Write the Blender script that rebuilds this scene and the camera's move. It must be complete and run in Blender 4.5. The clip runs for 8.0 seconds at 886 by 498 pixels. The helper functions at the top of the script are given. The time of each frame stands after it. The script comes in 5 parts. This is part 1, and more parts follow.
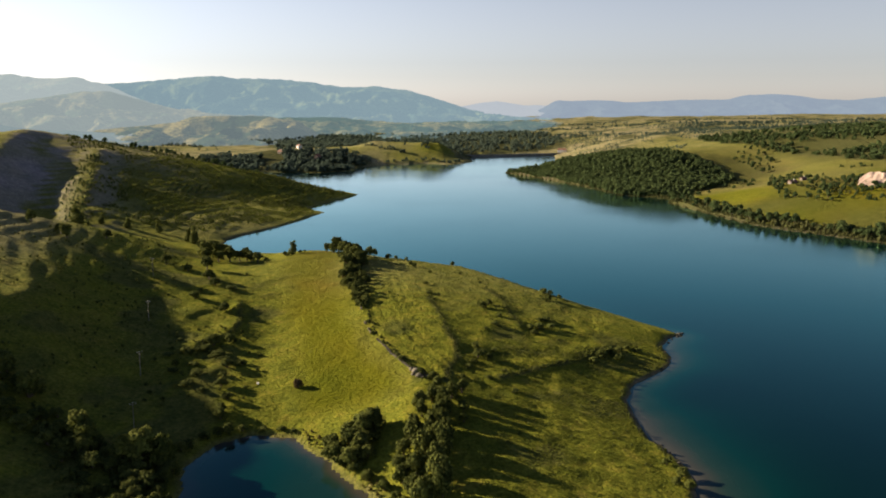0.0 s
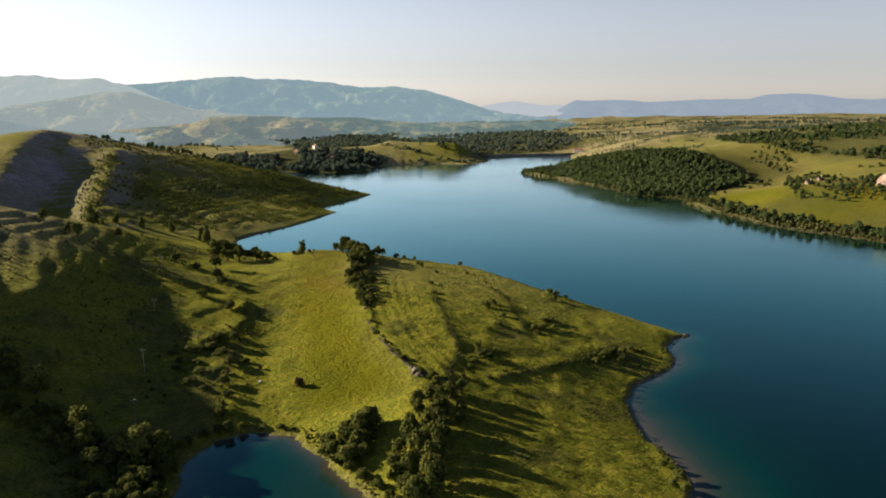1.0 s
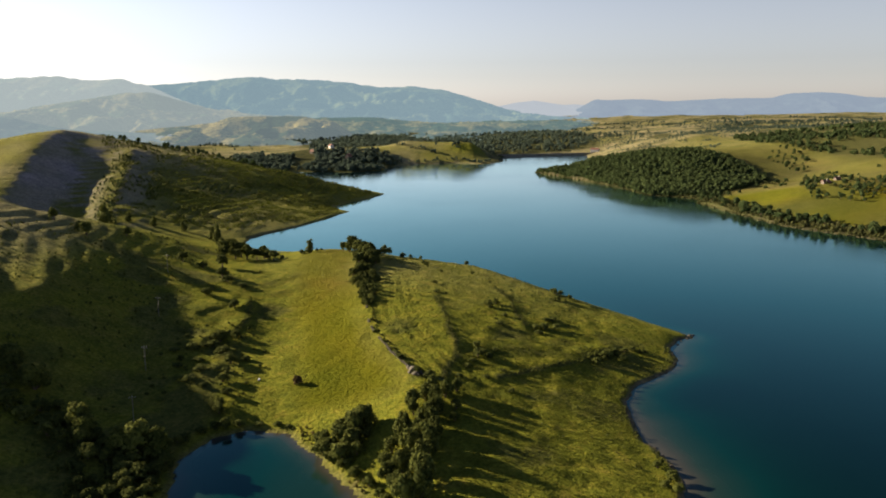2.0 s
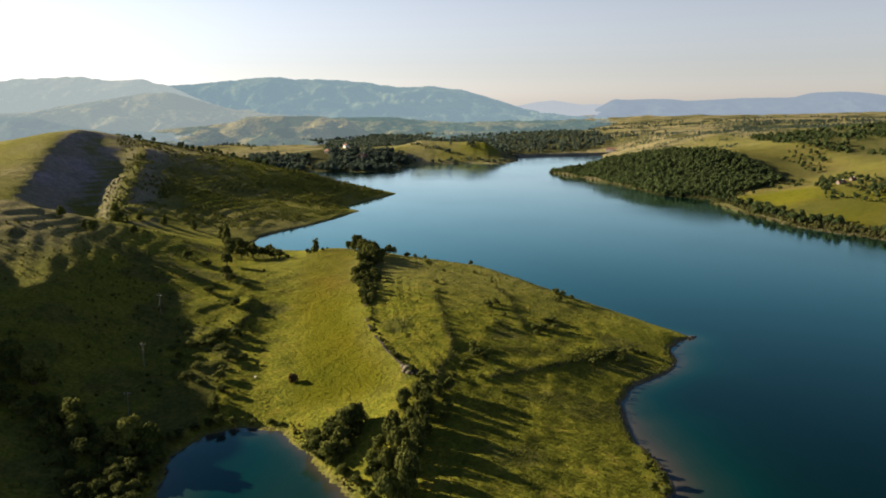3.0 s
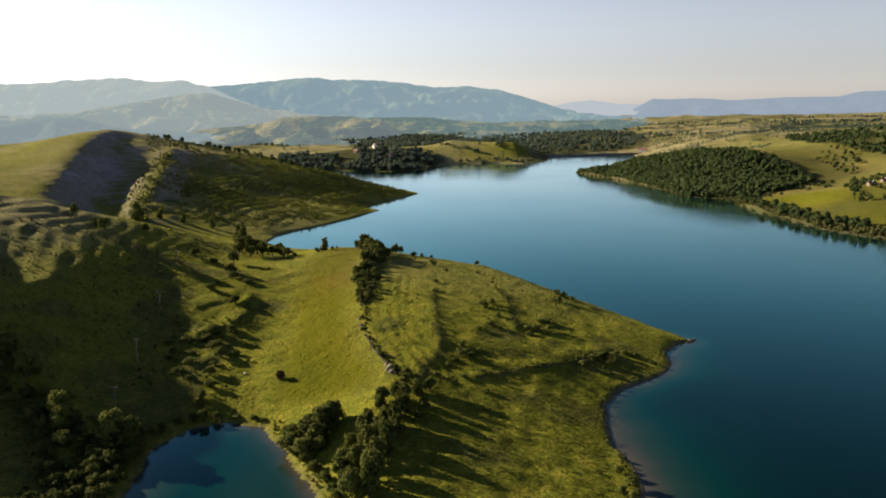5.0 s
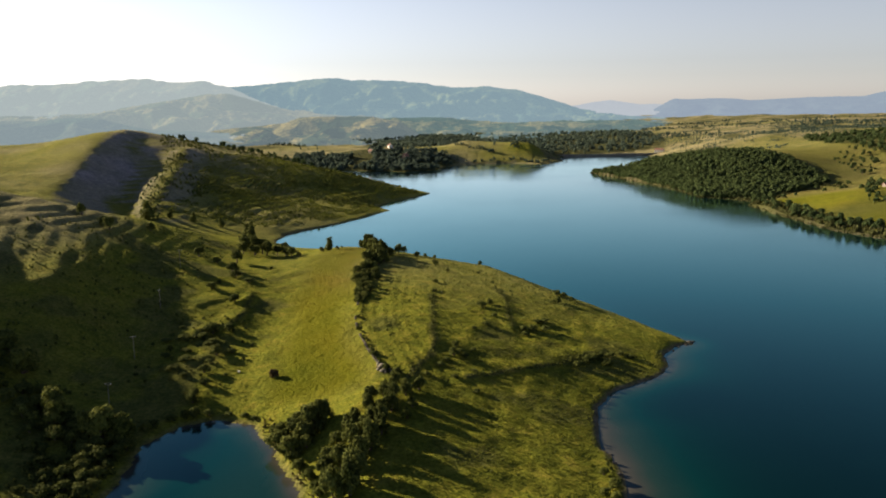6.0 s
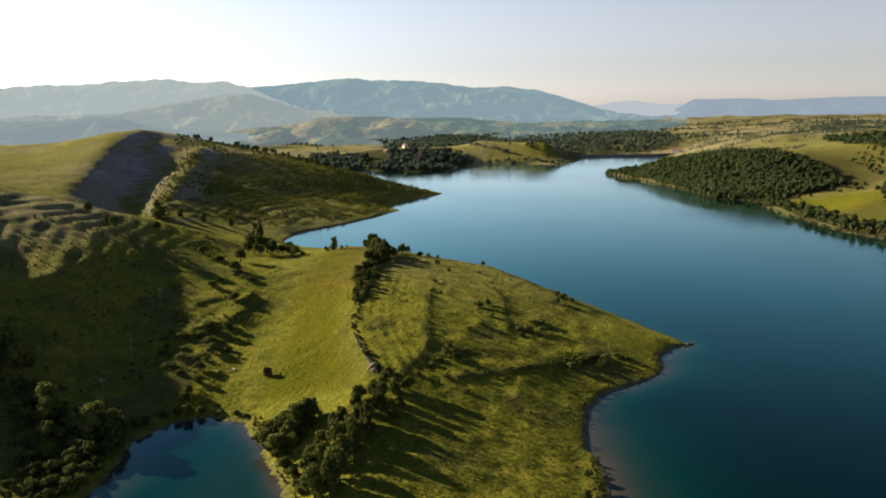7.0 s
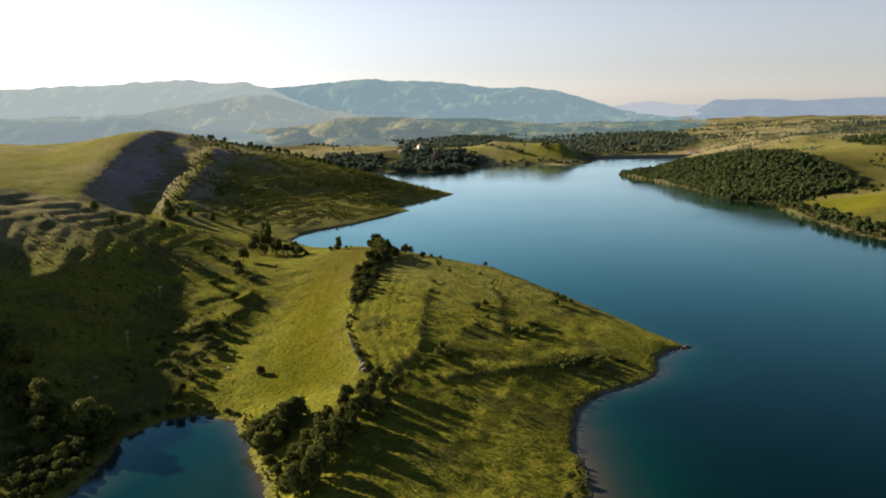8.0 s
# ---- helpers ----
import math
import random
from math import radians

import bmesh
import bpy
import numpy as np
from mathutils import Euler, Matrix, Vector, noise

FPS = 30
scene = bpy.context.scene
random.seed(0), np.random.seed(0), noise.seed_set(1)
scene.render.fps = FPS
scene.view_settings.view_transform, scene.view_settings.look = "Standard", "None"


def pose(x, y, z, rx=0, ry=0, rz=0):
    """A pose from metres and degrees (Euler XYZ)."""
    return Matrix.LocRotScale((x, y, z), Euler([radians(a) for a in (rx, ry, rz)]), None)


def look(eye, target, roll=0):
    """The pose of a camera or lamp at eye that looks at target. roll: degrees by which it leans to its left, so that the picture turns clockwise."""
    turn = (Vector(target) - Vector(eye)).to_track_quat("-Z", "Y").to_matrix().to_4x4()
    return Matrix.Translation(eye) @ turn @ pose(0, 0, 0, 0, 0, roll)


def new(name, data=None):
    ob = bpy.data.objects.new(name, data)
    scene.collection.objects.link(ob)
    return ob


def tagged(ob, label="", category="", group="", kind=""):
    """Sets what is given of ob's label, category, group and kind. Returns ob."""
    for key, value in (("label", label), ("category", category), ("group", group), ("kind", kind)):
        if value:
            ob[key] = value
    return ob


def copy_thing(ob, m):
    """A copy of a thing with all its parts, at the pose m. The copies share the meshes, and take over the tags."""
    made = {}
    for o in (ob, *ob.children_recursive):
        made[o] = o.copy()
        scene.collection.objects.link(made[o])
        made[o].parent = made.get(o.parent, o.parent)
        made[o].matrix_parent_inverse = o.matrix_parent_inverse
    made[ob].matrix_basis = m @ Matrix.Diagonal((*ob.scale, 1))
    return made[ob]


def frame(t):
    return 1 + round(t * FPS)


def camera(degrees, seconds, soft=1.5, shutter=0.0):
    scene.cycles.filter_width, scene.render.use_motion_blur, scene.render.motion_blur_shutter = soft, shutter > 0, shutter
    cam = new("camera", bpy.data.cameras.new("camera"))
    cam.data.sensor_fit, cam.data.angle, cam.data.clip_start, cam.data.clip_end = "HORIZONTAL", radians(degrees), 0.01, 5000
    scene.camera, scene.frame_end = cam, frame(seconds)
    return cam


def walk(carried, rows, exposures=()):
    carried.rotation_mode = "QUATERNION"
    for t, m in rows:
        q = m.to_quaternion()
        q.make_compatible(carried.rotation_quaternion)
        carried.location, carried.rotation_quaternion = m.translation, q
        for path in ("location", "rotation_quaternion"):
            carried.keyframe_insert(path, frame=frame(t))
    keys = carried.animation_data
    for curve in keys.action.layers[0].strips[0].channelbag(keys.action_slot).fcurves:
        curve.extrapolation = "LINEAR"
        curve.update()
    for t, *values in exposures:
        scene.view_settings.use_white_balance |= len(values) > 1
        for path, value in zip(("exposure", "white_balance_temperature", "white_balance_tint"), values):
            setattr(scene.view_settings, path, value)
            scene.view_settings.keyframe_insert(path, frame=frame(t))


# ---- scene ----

# ---- camera ----
cam = camera(61.7, 8.0, soft=1.9)
PATH = [
    (0, (1.543, -0.065, 106.507), (1.499, 1.895, 106.115), -0.2),
    (0.5, (4.669, -0.133, 106.468), (4.6, 1.827, 106.076), -0.3),
    (1, (8.104, -0.078, 106.403), (8.009, 1.881, 106.011), -0.3),
    (1.5, (11.831, 0.036, 106.317), (11.71, 1.993, 105.925), -0.4),
    (3, (24.472, 0.77, 105.946), (24.274, 2.721, 105.554), -0.5),
    (3.5, (28.991, 1.189, 105.905), (28.768, 3.138, 105.513), -0.6),
    (4, (33.785, 1.684, 105.849), (33.535, 3.629, 105.458), -0.6),
    (4.5, (38.568, 2.239, 105.8), (38.293, 4.181, 105.409), -0.6),
    (6, (53.35, 4.371, 105.522), (52.996, 6.301, 105.132), -0.7),
    (6.5, (58.295, 5.196, 105.466), (57.915, 7.121, 105.077), -0.7),
    (7, (63.312, 6.111, 105.41), (62.905, 8.03, 105.021), -0.7),
    (7.5, (68.268, 7.077, 105.354), (67.835, 8.991, 104.966), -0.8),
    (8, (73.282, 8.094, 105.308), (72.823, 10.002, 104.921), -0.7),
]
walk(cam, [(t, look(eye, target, roll)) for t, eye, target, roll in PATH], exposures=[(0.0, 1.54), (8.0, 1.54)])

# ---- light ----
SUN_AWAY = Vector((0.952, -0.305, -math.tan(radians(18.5)))).normalized()  # the way the sunlight travels
world = bpy.data.worlds.new("sky")
scene.world = world
world.use_nodes = True
wn, wl = world.node_tree.nodes, world.node_tree.links
sky = wn.new("ShaderNodeTexSky")
sky.sky_type, sky.sun_disc = "NISHITA", False
sky.sun_elevation = radians(18.5)
sky.sun_rotation = math.atan2(-SUN_AWAY.x, -SUN_AWAY.y)
sky.altitude, sky.air_density, sky.dust_density, sky.ozone_density = 900, 1.0, 0.6, 2.0
wn["Background"].inputs["Strength"].default_value = 0.045
pale = wn.new("ShaderNodeHueSaturation")
where = wn.new("ShaderNodeTexCoord")
parts_of = wn.new("ShaderNodeSeparateXYZ")
wl.new(where.outputs["Generated"], parts_of.inputs[0])
for target, start, low, high in (("Saturation", 0.03, 0.42, 1.0), ("Value", 0.13, 1.10, 0.74)):  # pale haze low down, clear blue above
    step = wn.new("ShaderNodeMapRange")
    step.interpolation_type = "SMOOTHSTEP"
    for key, v in (("From Min", start), ("From Max", 0.52), ("To Min", low), ("To Max", high)):
        step.inputs[key].default_value = v
    wl.new(parts_of.outputs["Z"], step.inputs["Value"])
    wl.new(step.outputs["Result"], pale.inputs[target])
cast = wn.new("ShaderNodeMix")
cast.data_type, cast.blend_type = "RGBA", "MULTIPLY"
cast.inputs[0].default_value, cast.inputs[7].default_value = 1.0, (1.05, 0.955, 1.075, 1)
wl.new(sky.outputs["Color"], cast.inputs[6])
facing = wn.new("ShaderNodeVectorMath")  # the hazy air scatters forward: brighter on the sun's side
facing.operation = "DOT_PRODUCT"
facing.inputs[1].default_value = (-0.952, 0.305, 0.0)
wl.new(where.outputs["Generated"], facing.inputs[0])
side = wn.new("ShaderNodeMapRange")
for key, v in (("From Min", -0.7), ("From Max", 0.75), ("To Min", 0.69), ("To Max", 1.02)):
    side.inputs[key].default_value = v
wl.new(facing.outputs["Value"], side.inputs["Value"])
dimmed = wn.new("ShaderNodeVectorMath")
dimmed.operation = "SCALE"
wl.new(cast.outputs[2], dimmed.inputs[0])
wl.new(side.outputs["Result"], dimmed.inputs["Scale"])
wl.new(dimmed.outputs["Vector"], pale.inputs["Color"])
wl.new(pale.outputs["Color"], wn["Background"].inputs["Color"])

sun = new("sun", bpy.data.lights.new("sun", "SUN"))
sun.data.energy, sun.data.angle, sun.data.color = 5.0, radians(0.6), (1.0, 0.82, 0.57)
sun.matrix_world = look((0, 0, 0), SUN_AWAY)


# ---- materials ----
def material(name, rough=0.9, spec=0.2):
    m = bpy.data.materials.new(name)
    m.use_nodes = True
    b = m.node_tree.nodes["Principled BSDF"]
    b.inputs["Roughness"].default_value, b.inputs["Specular IOR Level"].default_value = rough, spec
    return m, m.node_tree.nodes, m.node_tree.links, b


def noise_node(n, l, scale, detail=4.0, rough=0.6, where=None):
    t = n.new("ShaderNodeTexNoise")
    t.inputs["Scale"].default_value, t.inputs["Detail"].default_value, t.inputs["Roughness"].default_value = scale, detail, rough
    if where is None:
        where = n.new("ShaderNodeNewGeometry").outputs["Position"]
    l.new(where, t.inputs["Vector"])
    return t.outputs["Fac"]


def ramp(n, l, fac, stops):
    r = n.new("ShaderNodeValToRGB")
    e = r.color_ramp.elements
    while len(e) < len(stops):
        e.new(0.5)
    for el, (p, c) in zip(e, stops):
        el.position, el.color = p, (*c, 1)
    l.new(fac, r.inputs["Fac"])
    return r.outputs["Color"]


def mix(n, l, fac, a, b, how="MIX"):
    m = n.new("ShaderNodeMix")
    m.data_type, m.blend_type = "RGBA", how
    for sock, v in ((m.inputs[0], fac), (m.inputs[6], a), (m.inputs[7], b)):
        if isinstance(v, (int, float)):
            sock.default_value = v
        elif isinstance(v, tuple):
            sock.default_value = (*v, 1)
        else:
            l.new(v, sock)
    return m.outputs[2]


def bump(n, l, b, height, strength, distance):
    k = n.new("ShaderNodeBump")
    k.inputs["Strength"].default_value, k.inputs["Distance"].default_value = strength, distance
    l.new(height, k.inputs["Height"])
    l.new(k.outputs["Normal"], b.inputs["Normal"])


def simple(name, a, c, scale, rough=0.8, spec=0.3, relief=0.0):
    m, n, l, b = material(name, rough, spec)
    f = noise_node(n, l, scale, 6)
    l.new(ramp(n, l, f, [(0.3, a), (0.7, c)]), b.inputs["Base Color"])
    if relief:
        bump(n, l, b, f, 0.6, relief)
    return m


def ground_material():
    m, n, l, b = material("meadow_ground", 0.95, 0.012)
    at = n.new("ShaderNodeAttribute")
    at.attribute_name = "cover"
    sep = n.new("ShaderNodeSeparateColor")
    l.new(at.outputs["Color"], sep.inputs["Color"])
    big, mid, fine = noise_node(n, l, 0.018, 5), noise_node(n, l, 0.16, 7, 0.72), noise_node(n, l, 0.8, 5, 0.75)
    rough_grass = ramp(n, l, mid, [(0.3, (0.082, 0.094, 0.016)), (0.43, (0.128, 0.141, 0.019)), (0.56, (0.170, 0.169, 0.023)), (0.75, (0.212, 0.176, 0.037))])
    mown = ramp(n, l, big, [(0.3, (0.078, 0.088, 0.0065)), (0.55, (0.106, 0.103, 0.008)), (0.75, (0.140, 0.103, 0.011))])
    dry = ramp(n, l, big, [(0.35, (0.195, 0.180, 0.085)), (0.65, (0.30, 0.258, 0.155))])
    scrub = ramp(n, l, mid, [(0.35, (0.046, 0.052, 0.022)), (0.7, (0.100, 0.100, 0.040))])
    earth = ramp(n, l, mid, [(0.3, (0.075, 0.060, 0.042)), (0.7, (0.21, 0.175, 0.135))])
    c = mix(n, l, sep.outputs["Red"], rough_grass, mown)
    c = mix(n, l, at.outputs["Alpha"], c, dry)
    c = mix(n, l, sep.outputs["Blue"], c, scrub)
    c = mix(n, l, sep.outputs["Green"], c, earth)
    # lilac rock; its pale colour also stands in for haze on shaded faces
    rock = n.new("ShaderNodeAttribute")
    rock.attribute_name = "hazed_shale"
    c = mix(n, l, rock.outputs["Fac"], c, ramp(n, l, mid, [(0.3, (0.20, 0.178, 0.185)), (0.7, (0.37, 0.325, 0.32))]))
    speck = ramp(n, l, fine, [(0.32, (0.5, 0.55, 0.5)), (0.68, (1.4, 1.35, 1.3))])
    heath = ramp(n, l, noise_node(n, l, 0.045, 6, 0.75), [(0.49, (1.0, 1.0, 1.0)), (0.60, (0.5, 0.58, 0.58))])
    c = mix(n, l, at.outputs["Alpha"], c, mix(n, l, 1.0, c, heath, "MULTIPLY"))
    short = n.new("ShaderNodeMath")
    short.operation = "MULTIPLY_ADD"
    short.inputs[1].default_value, short.inputs[2].default_value = -0.6, 1.0
    l.new(sep.outputs["Red"], short.inputs[0])
    l.new(mix(n, l, short.outputs[0], c, mix(n, l, 1.0, c, speck, "MULTIPLY")), b.inputs["Base Color"])
    tuft = noise_node(n, l, 0.45, 3, 0.6)
    low = n.new("ShaderNodeBump")
    low.inputs["Strength"].default_value, low.inputs["Distance"].default_value = 0.8, 1.3
    l.new(tuft, low.inputs["Height"])
    bump(n, l, b, fine, 0.9, 0.9)
    l.new(low.outputs["Normal"], b.inputs["Normal"].links[0].from_node.inputs["Normal"])
    return m


def water_material():
    m, n, l, b = material("lake_water", 1.0, 0.0)
    at = n.new("ShaderNodeAttribute")
    at.attribute_name = "shallow"
    murk = noise_node(n, l, 0.05, 3)
    deep = ramp(n, l, murk, [(0.3, (0.0006, 0.0060, 0.0060)), (0.7, (0.0008, 0.0072, 0.0070))])
    edge = ramp(n, l, at.outputs["Fac"], [(0.0, (0.0, 0.0, 0.0)), (0.2, (0.000, 0.013, 0.010)), (0.5, (0.012, 0.022, 0.016)), (0.75, (0.036, 0.031, 0.024)), (1.0, (0.062, 0.049, 0.038))])
    l.new(mix(n, l, 1.0, deep, edge, "ADD"), b.inputs["Base Color"])
    wide = noise_node(n, l, 0.006, 3)
    r = n.new("ShaderNodeMapRange")
    for key, v in (("From Min", 0.35), ("From Max", 0.65), ("To Min", 0.05), ("To Max", 0.16)):
        r.inputs[key].default_value = v
    l.new(wide, r.inputs["Value"])
    gloss = n.new("ShaderNodeBsdfGlossy")
    l.new(r.outputs["Result"], gloss.inputs["Roughness"])
    k = n.new("ShaderNodeBump")
    k.inputs["Strength"].default_value, k.inputs["Distance"].default_value = 0.2, 0.05
    l.new(noise_node(n, l, 0.8, 3), k.inputs["Height"])
    l.new(k.outputs["Normal"], gloss.inputs["Normal"])
    fr = n.new("ShaderNodeFresnel")
    fr.inputs["IOR"].default_value = 1.45
    both = n.new("ShaderNodeMixShader")
    share = n.new("ShaderNodeMapRange")
    for key, v in (("From Min", 0.055), ("From Max", 0.60), ("To Min", 0.004), ("To Max", 0.95)):
        share.inputs[key].default_value = v
    l.new(fr.outputs["Fac"], share.inputs["Value"])
    l.new(ramp(n, l, share.outputs["Result"], [(0.06, (0.33, 0.79, 0.81)), (0.36, (0.34, 0.86, 0.88)), (0.85, (0.78, 0.98, 0.99))]), gloss.inputs["Color"])
    l.new(share.outputs["Result"], both.inputs[0])
    l.new(b.outputs["BSDF"], both.inputs[1])
    l.new(gloss.outputs["BSDF"], both.inputs[2])
    l.new(both.outputs["Shader"], n["Material Output"].inputs["Surface"])
    return m


def leaf_material(name, dark, light, thin=0.0):
    """Foliage; thin: the share of the light that comes through the leaves."""
    m, n, l, b = material(name, 0.9, 0.03)
    g, o = n.new("ShaderNodeNewGeometry"), n.new("ShaderNodeObjectInfo")
    add = n.new("ShaderNodeMath")
    add.operation, add.use_clamp = "MULTIPLY_ADD", True
    l.new(g.outputs["Random Per Island"], add.inputs[0])
    add.inputs[1].default_value = 0.55
    half = n.new("ShaderNodeMath")
    half.operation = "MULTIPLY"
    half.inputs[1].default_value = 0.45
    l.new(o.outputs["Random"], half.inputs[0])
    l.new(half.outputs[0], add.inputs[2])
    c = ramp(n, l, add.outputs[0], [(0.1, dark), (0.9, light)])
    l.new(c, b.inputs["Base Color"])
    if thin:
        lit, both = n.new("ShaderNodeBsdfTranslucent"), n.new("ShaderNodeMixShader")
        both.inputs[0].default_value = thin
        l.new(c, lit.inputs["Color"])
        l.new(b.outputs["BSDF"], both.inputs[1])
        l.new(lit.outputs["BSDF"], both.inputs[2])
        l.new(both.outputs["Shader"], n["Material Output"].inputs["Surface"])
    return m


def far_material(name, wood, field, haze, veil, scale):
    """Distant hills: woods and fields; the haze of kilometres of lit air is put in as surface glow."""
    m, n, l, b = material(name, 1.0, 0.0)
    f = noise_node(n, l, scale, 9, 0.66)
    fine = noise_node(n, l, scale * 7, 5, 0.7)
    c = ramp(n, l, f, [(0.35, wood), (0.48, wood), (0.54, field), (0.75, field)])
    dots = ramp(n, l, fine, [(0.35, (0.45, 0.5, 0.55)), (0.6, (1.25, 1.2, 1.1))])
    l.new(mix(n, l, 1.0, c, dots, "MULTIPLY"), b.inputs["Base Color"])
    # haze painted as an even glow of the hillside itself
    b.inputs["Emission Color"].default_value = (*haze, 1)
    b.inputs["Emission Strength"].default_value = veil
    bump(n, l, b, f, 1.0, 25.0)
    return m


GROUND, WATER = ground_material(), water_material()
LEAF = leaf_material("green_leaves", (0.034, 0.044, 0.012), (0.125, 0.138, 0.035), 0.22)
# foliage of the far woods, its colour paled and blued to stand for haze
LEAF_HAZED = leaf_material("hazed_leaves", (0.056, 0.082, 0.064), (0.100, 0.130, 0.095), 0.4)
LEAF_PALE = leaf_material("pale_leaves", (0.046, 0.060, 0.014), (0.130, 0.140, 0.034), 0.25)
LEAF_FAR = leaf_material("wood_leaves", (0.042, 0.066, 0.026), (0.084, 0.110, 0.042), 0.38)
BARK = simple("bark", (0.05, 0.035, 0.025), (0.12, 0.09, 0.07), 3.0)
STONE = simple("dry_stone", (0.06, 0.052, 0.036), (0.155, 0.135, 0.10), 0.7, relief=0.1)

# ---- the lie of the land ----
def vnoise(x, y, size, seed):
    """Smooth value noise from -1 to 1, with cells of the given size in metres."""
    u, v = x / size, y / size
    i, j = np.floor(u).astype(np.int64), np.floor(v).astype(np.int64)
    fu, fv = u - i, v - j
    fu, fv = fu * fu * (3 - 2 * fu), fv * fv * (3 - 2 * fv)

    def lattice(a, b):
        h = (a * 374761393 + b * 668265263 + seed * 974634777) & 0x7FFFFFFF
        h = ((h ^ (h >> 13)) * 1274126177) & 0x7FFFFFFF
        return ((h ^ (h >> 16)) & 0xFFFF) / 32767.5 - 1

    top = lattice(i, j) * (1 - fu) + lattice(i + 1, j) * fu
    low = lattice(i, j + 1) * (1 - fu) + lattice(i + 1, j + 1) * fu
    return top * (1 - fv) + low * fv


def fbm(x, y, size, seed, octaves=4):
    return sum(vnoise(x, y, size / 2 ** k, seed + k) * 0.5 ** k for k in range(octaves))


def smooth(a, b, v):
    s = np.clip((v - a) / (b - a), 0, 1)
    return s * s * (3 - 2 * s)


# the lake's shore, as one closed line
SHORE_EAST = [(900, -700), (620, 100), (420, 430), (322, 553), (295, 588), (258, 636), (239, 705), (223, 780), (233, 808), (210, 833), (185, 843),
              (167, 910), (141, 971), (110, 1042), (72, 1112), (88, 1150), (135, 1190), (165, 1260), (178, 1370), (190, 1472)]
SHORE_NORTH = [(27, 1432), (14, 1385), (27, 1334), (8, 1290), (-15, 1266), (-55, 1285), (-121, 1263), (-166, 1208), (-163, 1150), (-215, 1119), (-260, 1128), (-360, 1120),
               (-400, 1060), (-300, 985), (-215, 930), (-150, 888), (-116, 854)]
SHORE_WEST = [(-129, 808), (-146, 770), (-152, 737), (-130, 714), (-136, 694), (-146, 655), (-157, 623), (-173, 588), (-181, 566), (-176, 535), (-150, 516),
              (-110, 512), (-70, 508), (-35, 488), (5, 452), (45, 408), (80, 362), (103, 331)]
SHORE_NEAR = [(95, 322), (90, 310), (90, 302), (87, 291), (78, 278), (66, 266), (62, 252), (61, 240), (62, 226), (66, 211), (68, 198), (65, 175), (50, 140), (20, 122),
              (-5, 145), (-16, 177), (-26, 190), (-33, 199), (-43, 212), (-52, 222), (-66, 223), (-76, 217), (-81, 203), (-77, 189), (-73, 178), (-72, 163), (-85, 118),
              (-150, 20), (-260, -700)]
SHORE = np.array(SHORE_EAST + SHORE_NORTH + SHORE_WEST + SHORE_NEAR, float)

# crests, spurs and hollows: x, y and height along each line
PENINSULA = [
    [(10, 150, 6), (-5, 205, 9), (-10, 238, 12), (-24, 270, 15), (-39, 303, 18.2), (-45, 335, 19.3), (-50, 370, 19.8), (-57, 410, 18.5), (-62, 445, 14.5), (-60, 475, 7.5)],
    [(-52, 232, 2.5), (-56, 251, 5.8), (-66, 280, 8.5), (-73, 315, 12.5), (-80, 345, 16), (-82, 374, 18), (-88, 415, 17.3), (-93, 459, 14.2), (-105, 485, 8)],
    [(-9, 322, 16.6), (-7, 357, 17.0), (-8, 395, 16), (-20, 435, 12)],
    [(2, 428, 10.5), (24, 395, 11.5), (45, 368, 9.8), (70, 342, 5.5), (90, 329, 2.8)],
    [(5, 247, 9.6), (11, 277, 12), (24, 310, 12.6), (24, 330, 13.4), (20, 365, 14.5)],
    [(42, 274, 6.3), (43, 317, 9.6), (60, 300, 5.5)],
    [(20, 225, 6.8), (35, 205, 4.6), (45, 235, 3.6)],
    [(-28, 215, 5), (-30, 240, 7.5), (-40, 270, 11.5)],
]
LEFT_HILL = [
    [(-520, 300, 80), (-400, 335, 70), (-320, 358, 64), (-268, 370, 60), (-246, 372, 55.5), (-222, 374, 48), (-214, 402, 41), (-210, 424, 34), (-190, 432, 27.5), (-165, 440, 19), (-140, 448, 11)],
    [(-222, 374, 48), (-207, 348, 43.5), (-190, 322, 39.8), (-176, 294, 37), (-167, 277, 34.5), (-157, 257, 29), (-147, 238, 21), (-136, 215, 14.5), (-124, 200, 10.5)],
    [(-150, 345, 26), (-139, 300, 20), (-131, 270, 14.5), (-122, 240, 10.5), (-110, 218, 6.5)],
    [(-180, 400, 30), (-150, 395, 21), (-133, 375, 20)],
    [(-252, 346, 53), (-219, 328, 47)], [(-235, 310, 50), (-201, 304, 41.3), (-188, 298, 39)],
    [(-202, 284, 40), (-189, 280, 36.5), (-178, 262, 34), (-166, 240, 27)],
    # unseen ridge left of the view, its heights set to shade the pond slope
    [(-310, 300, 76), (-268, 290, 70), (-236, 266, 62), (-213, 238, 50), (-190, 212, 38.5), (-168, 186, 25)],
    [(-100, 190, 5.5), (-110, 200, 8)],
    [(-84, 150, 2), (-99, 174, 3.5)], [(-113, 184, 8.6), (-122, 178, 11), (-135, 160, 12.5), (-180, 120, 20)],
    [(-86, 225, 3), (-92, 250, 7.8), (-95, 278, 10.5), (-101, 306, 14), (-112, 335, 18), (-122, 357, 20), (-128, 400, 17), (-126, 447, 9.6), (-140, 490, 5)],
    [(-275, 410, 38), (-245, 450, 22), (-215, 490, 12)],
]
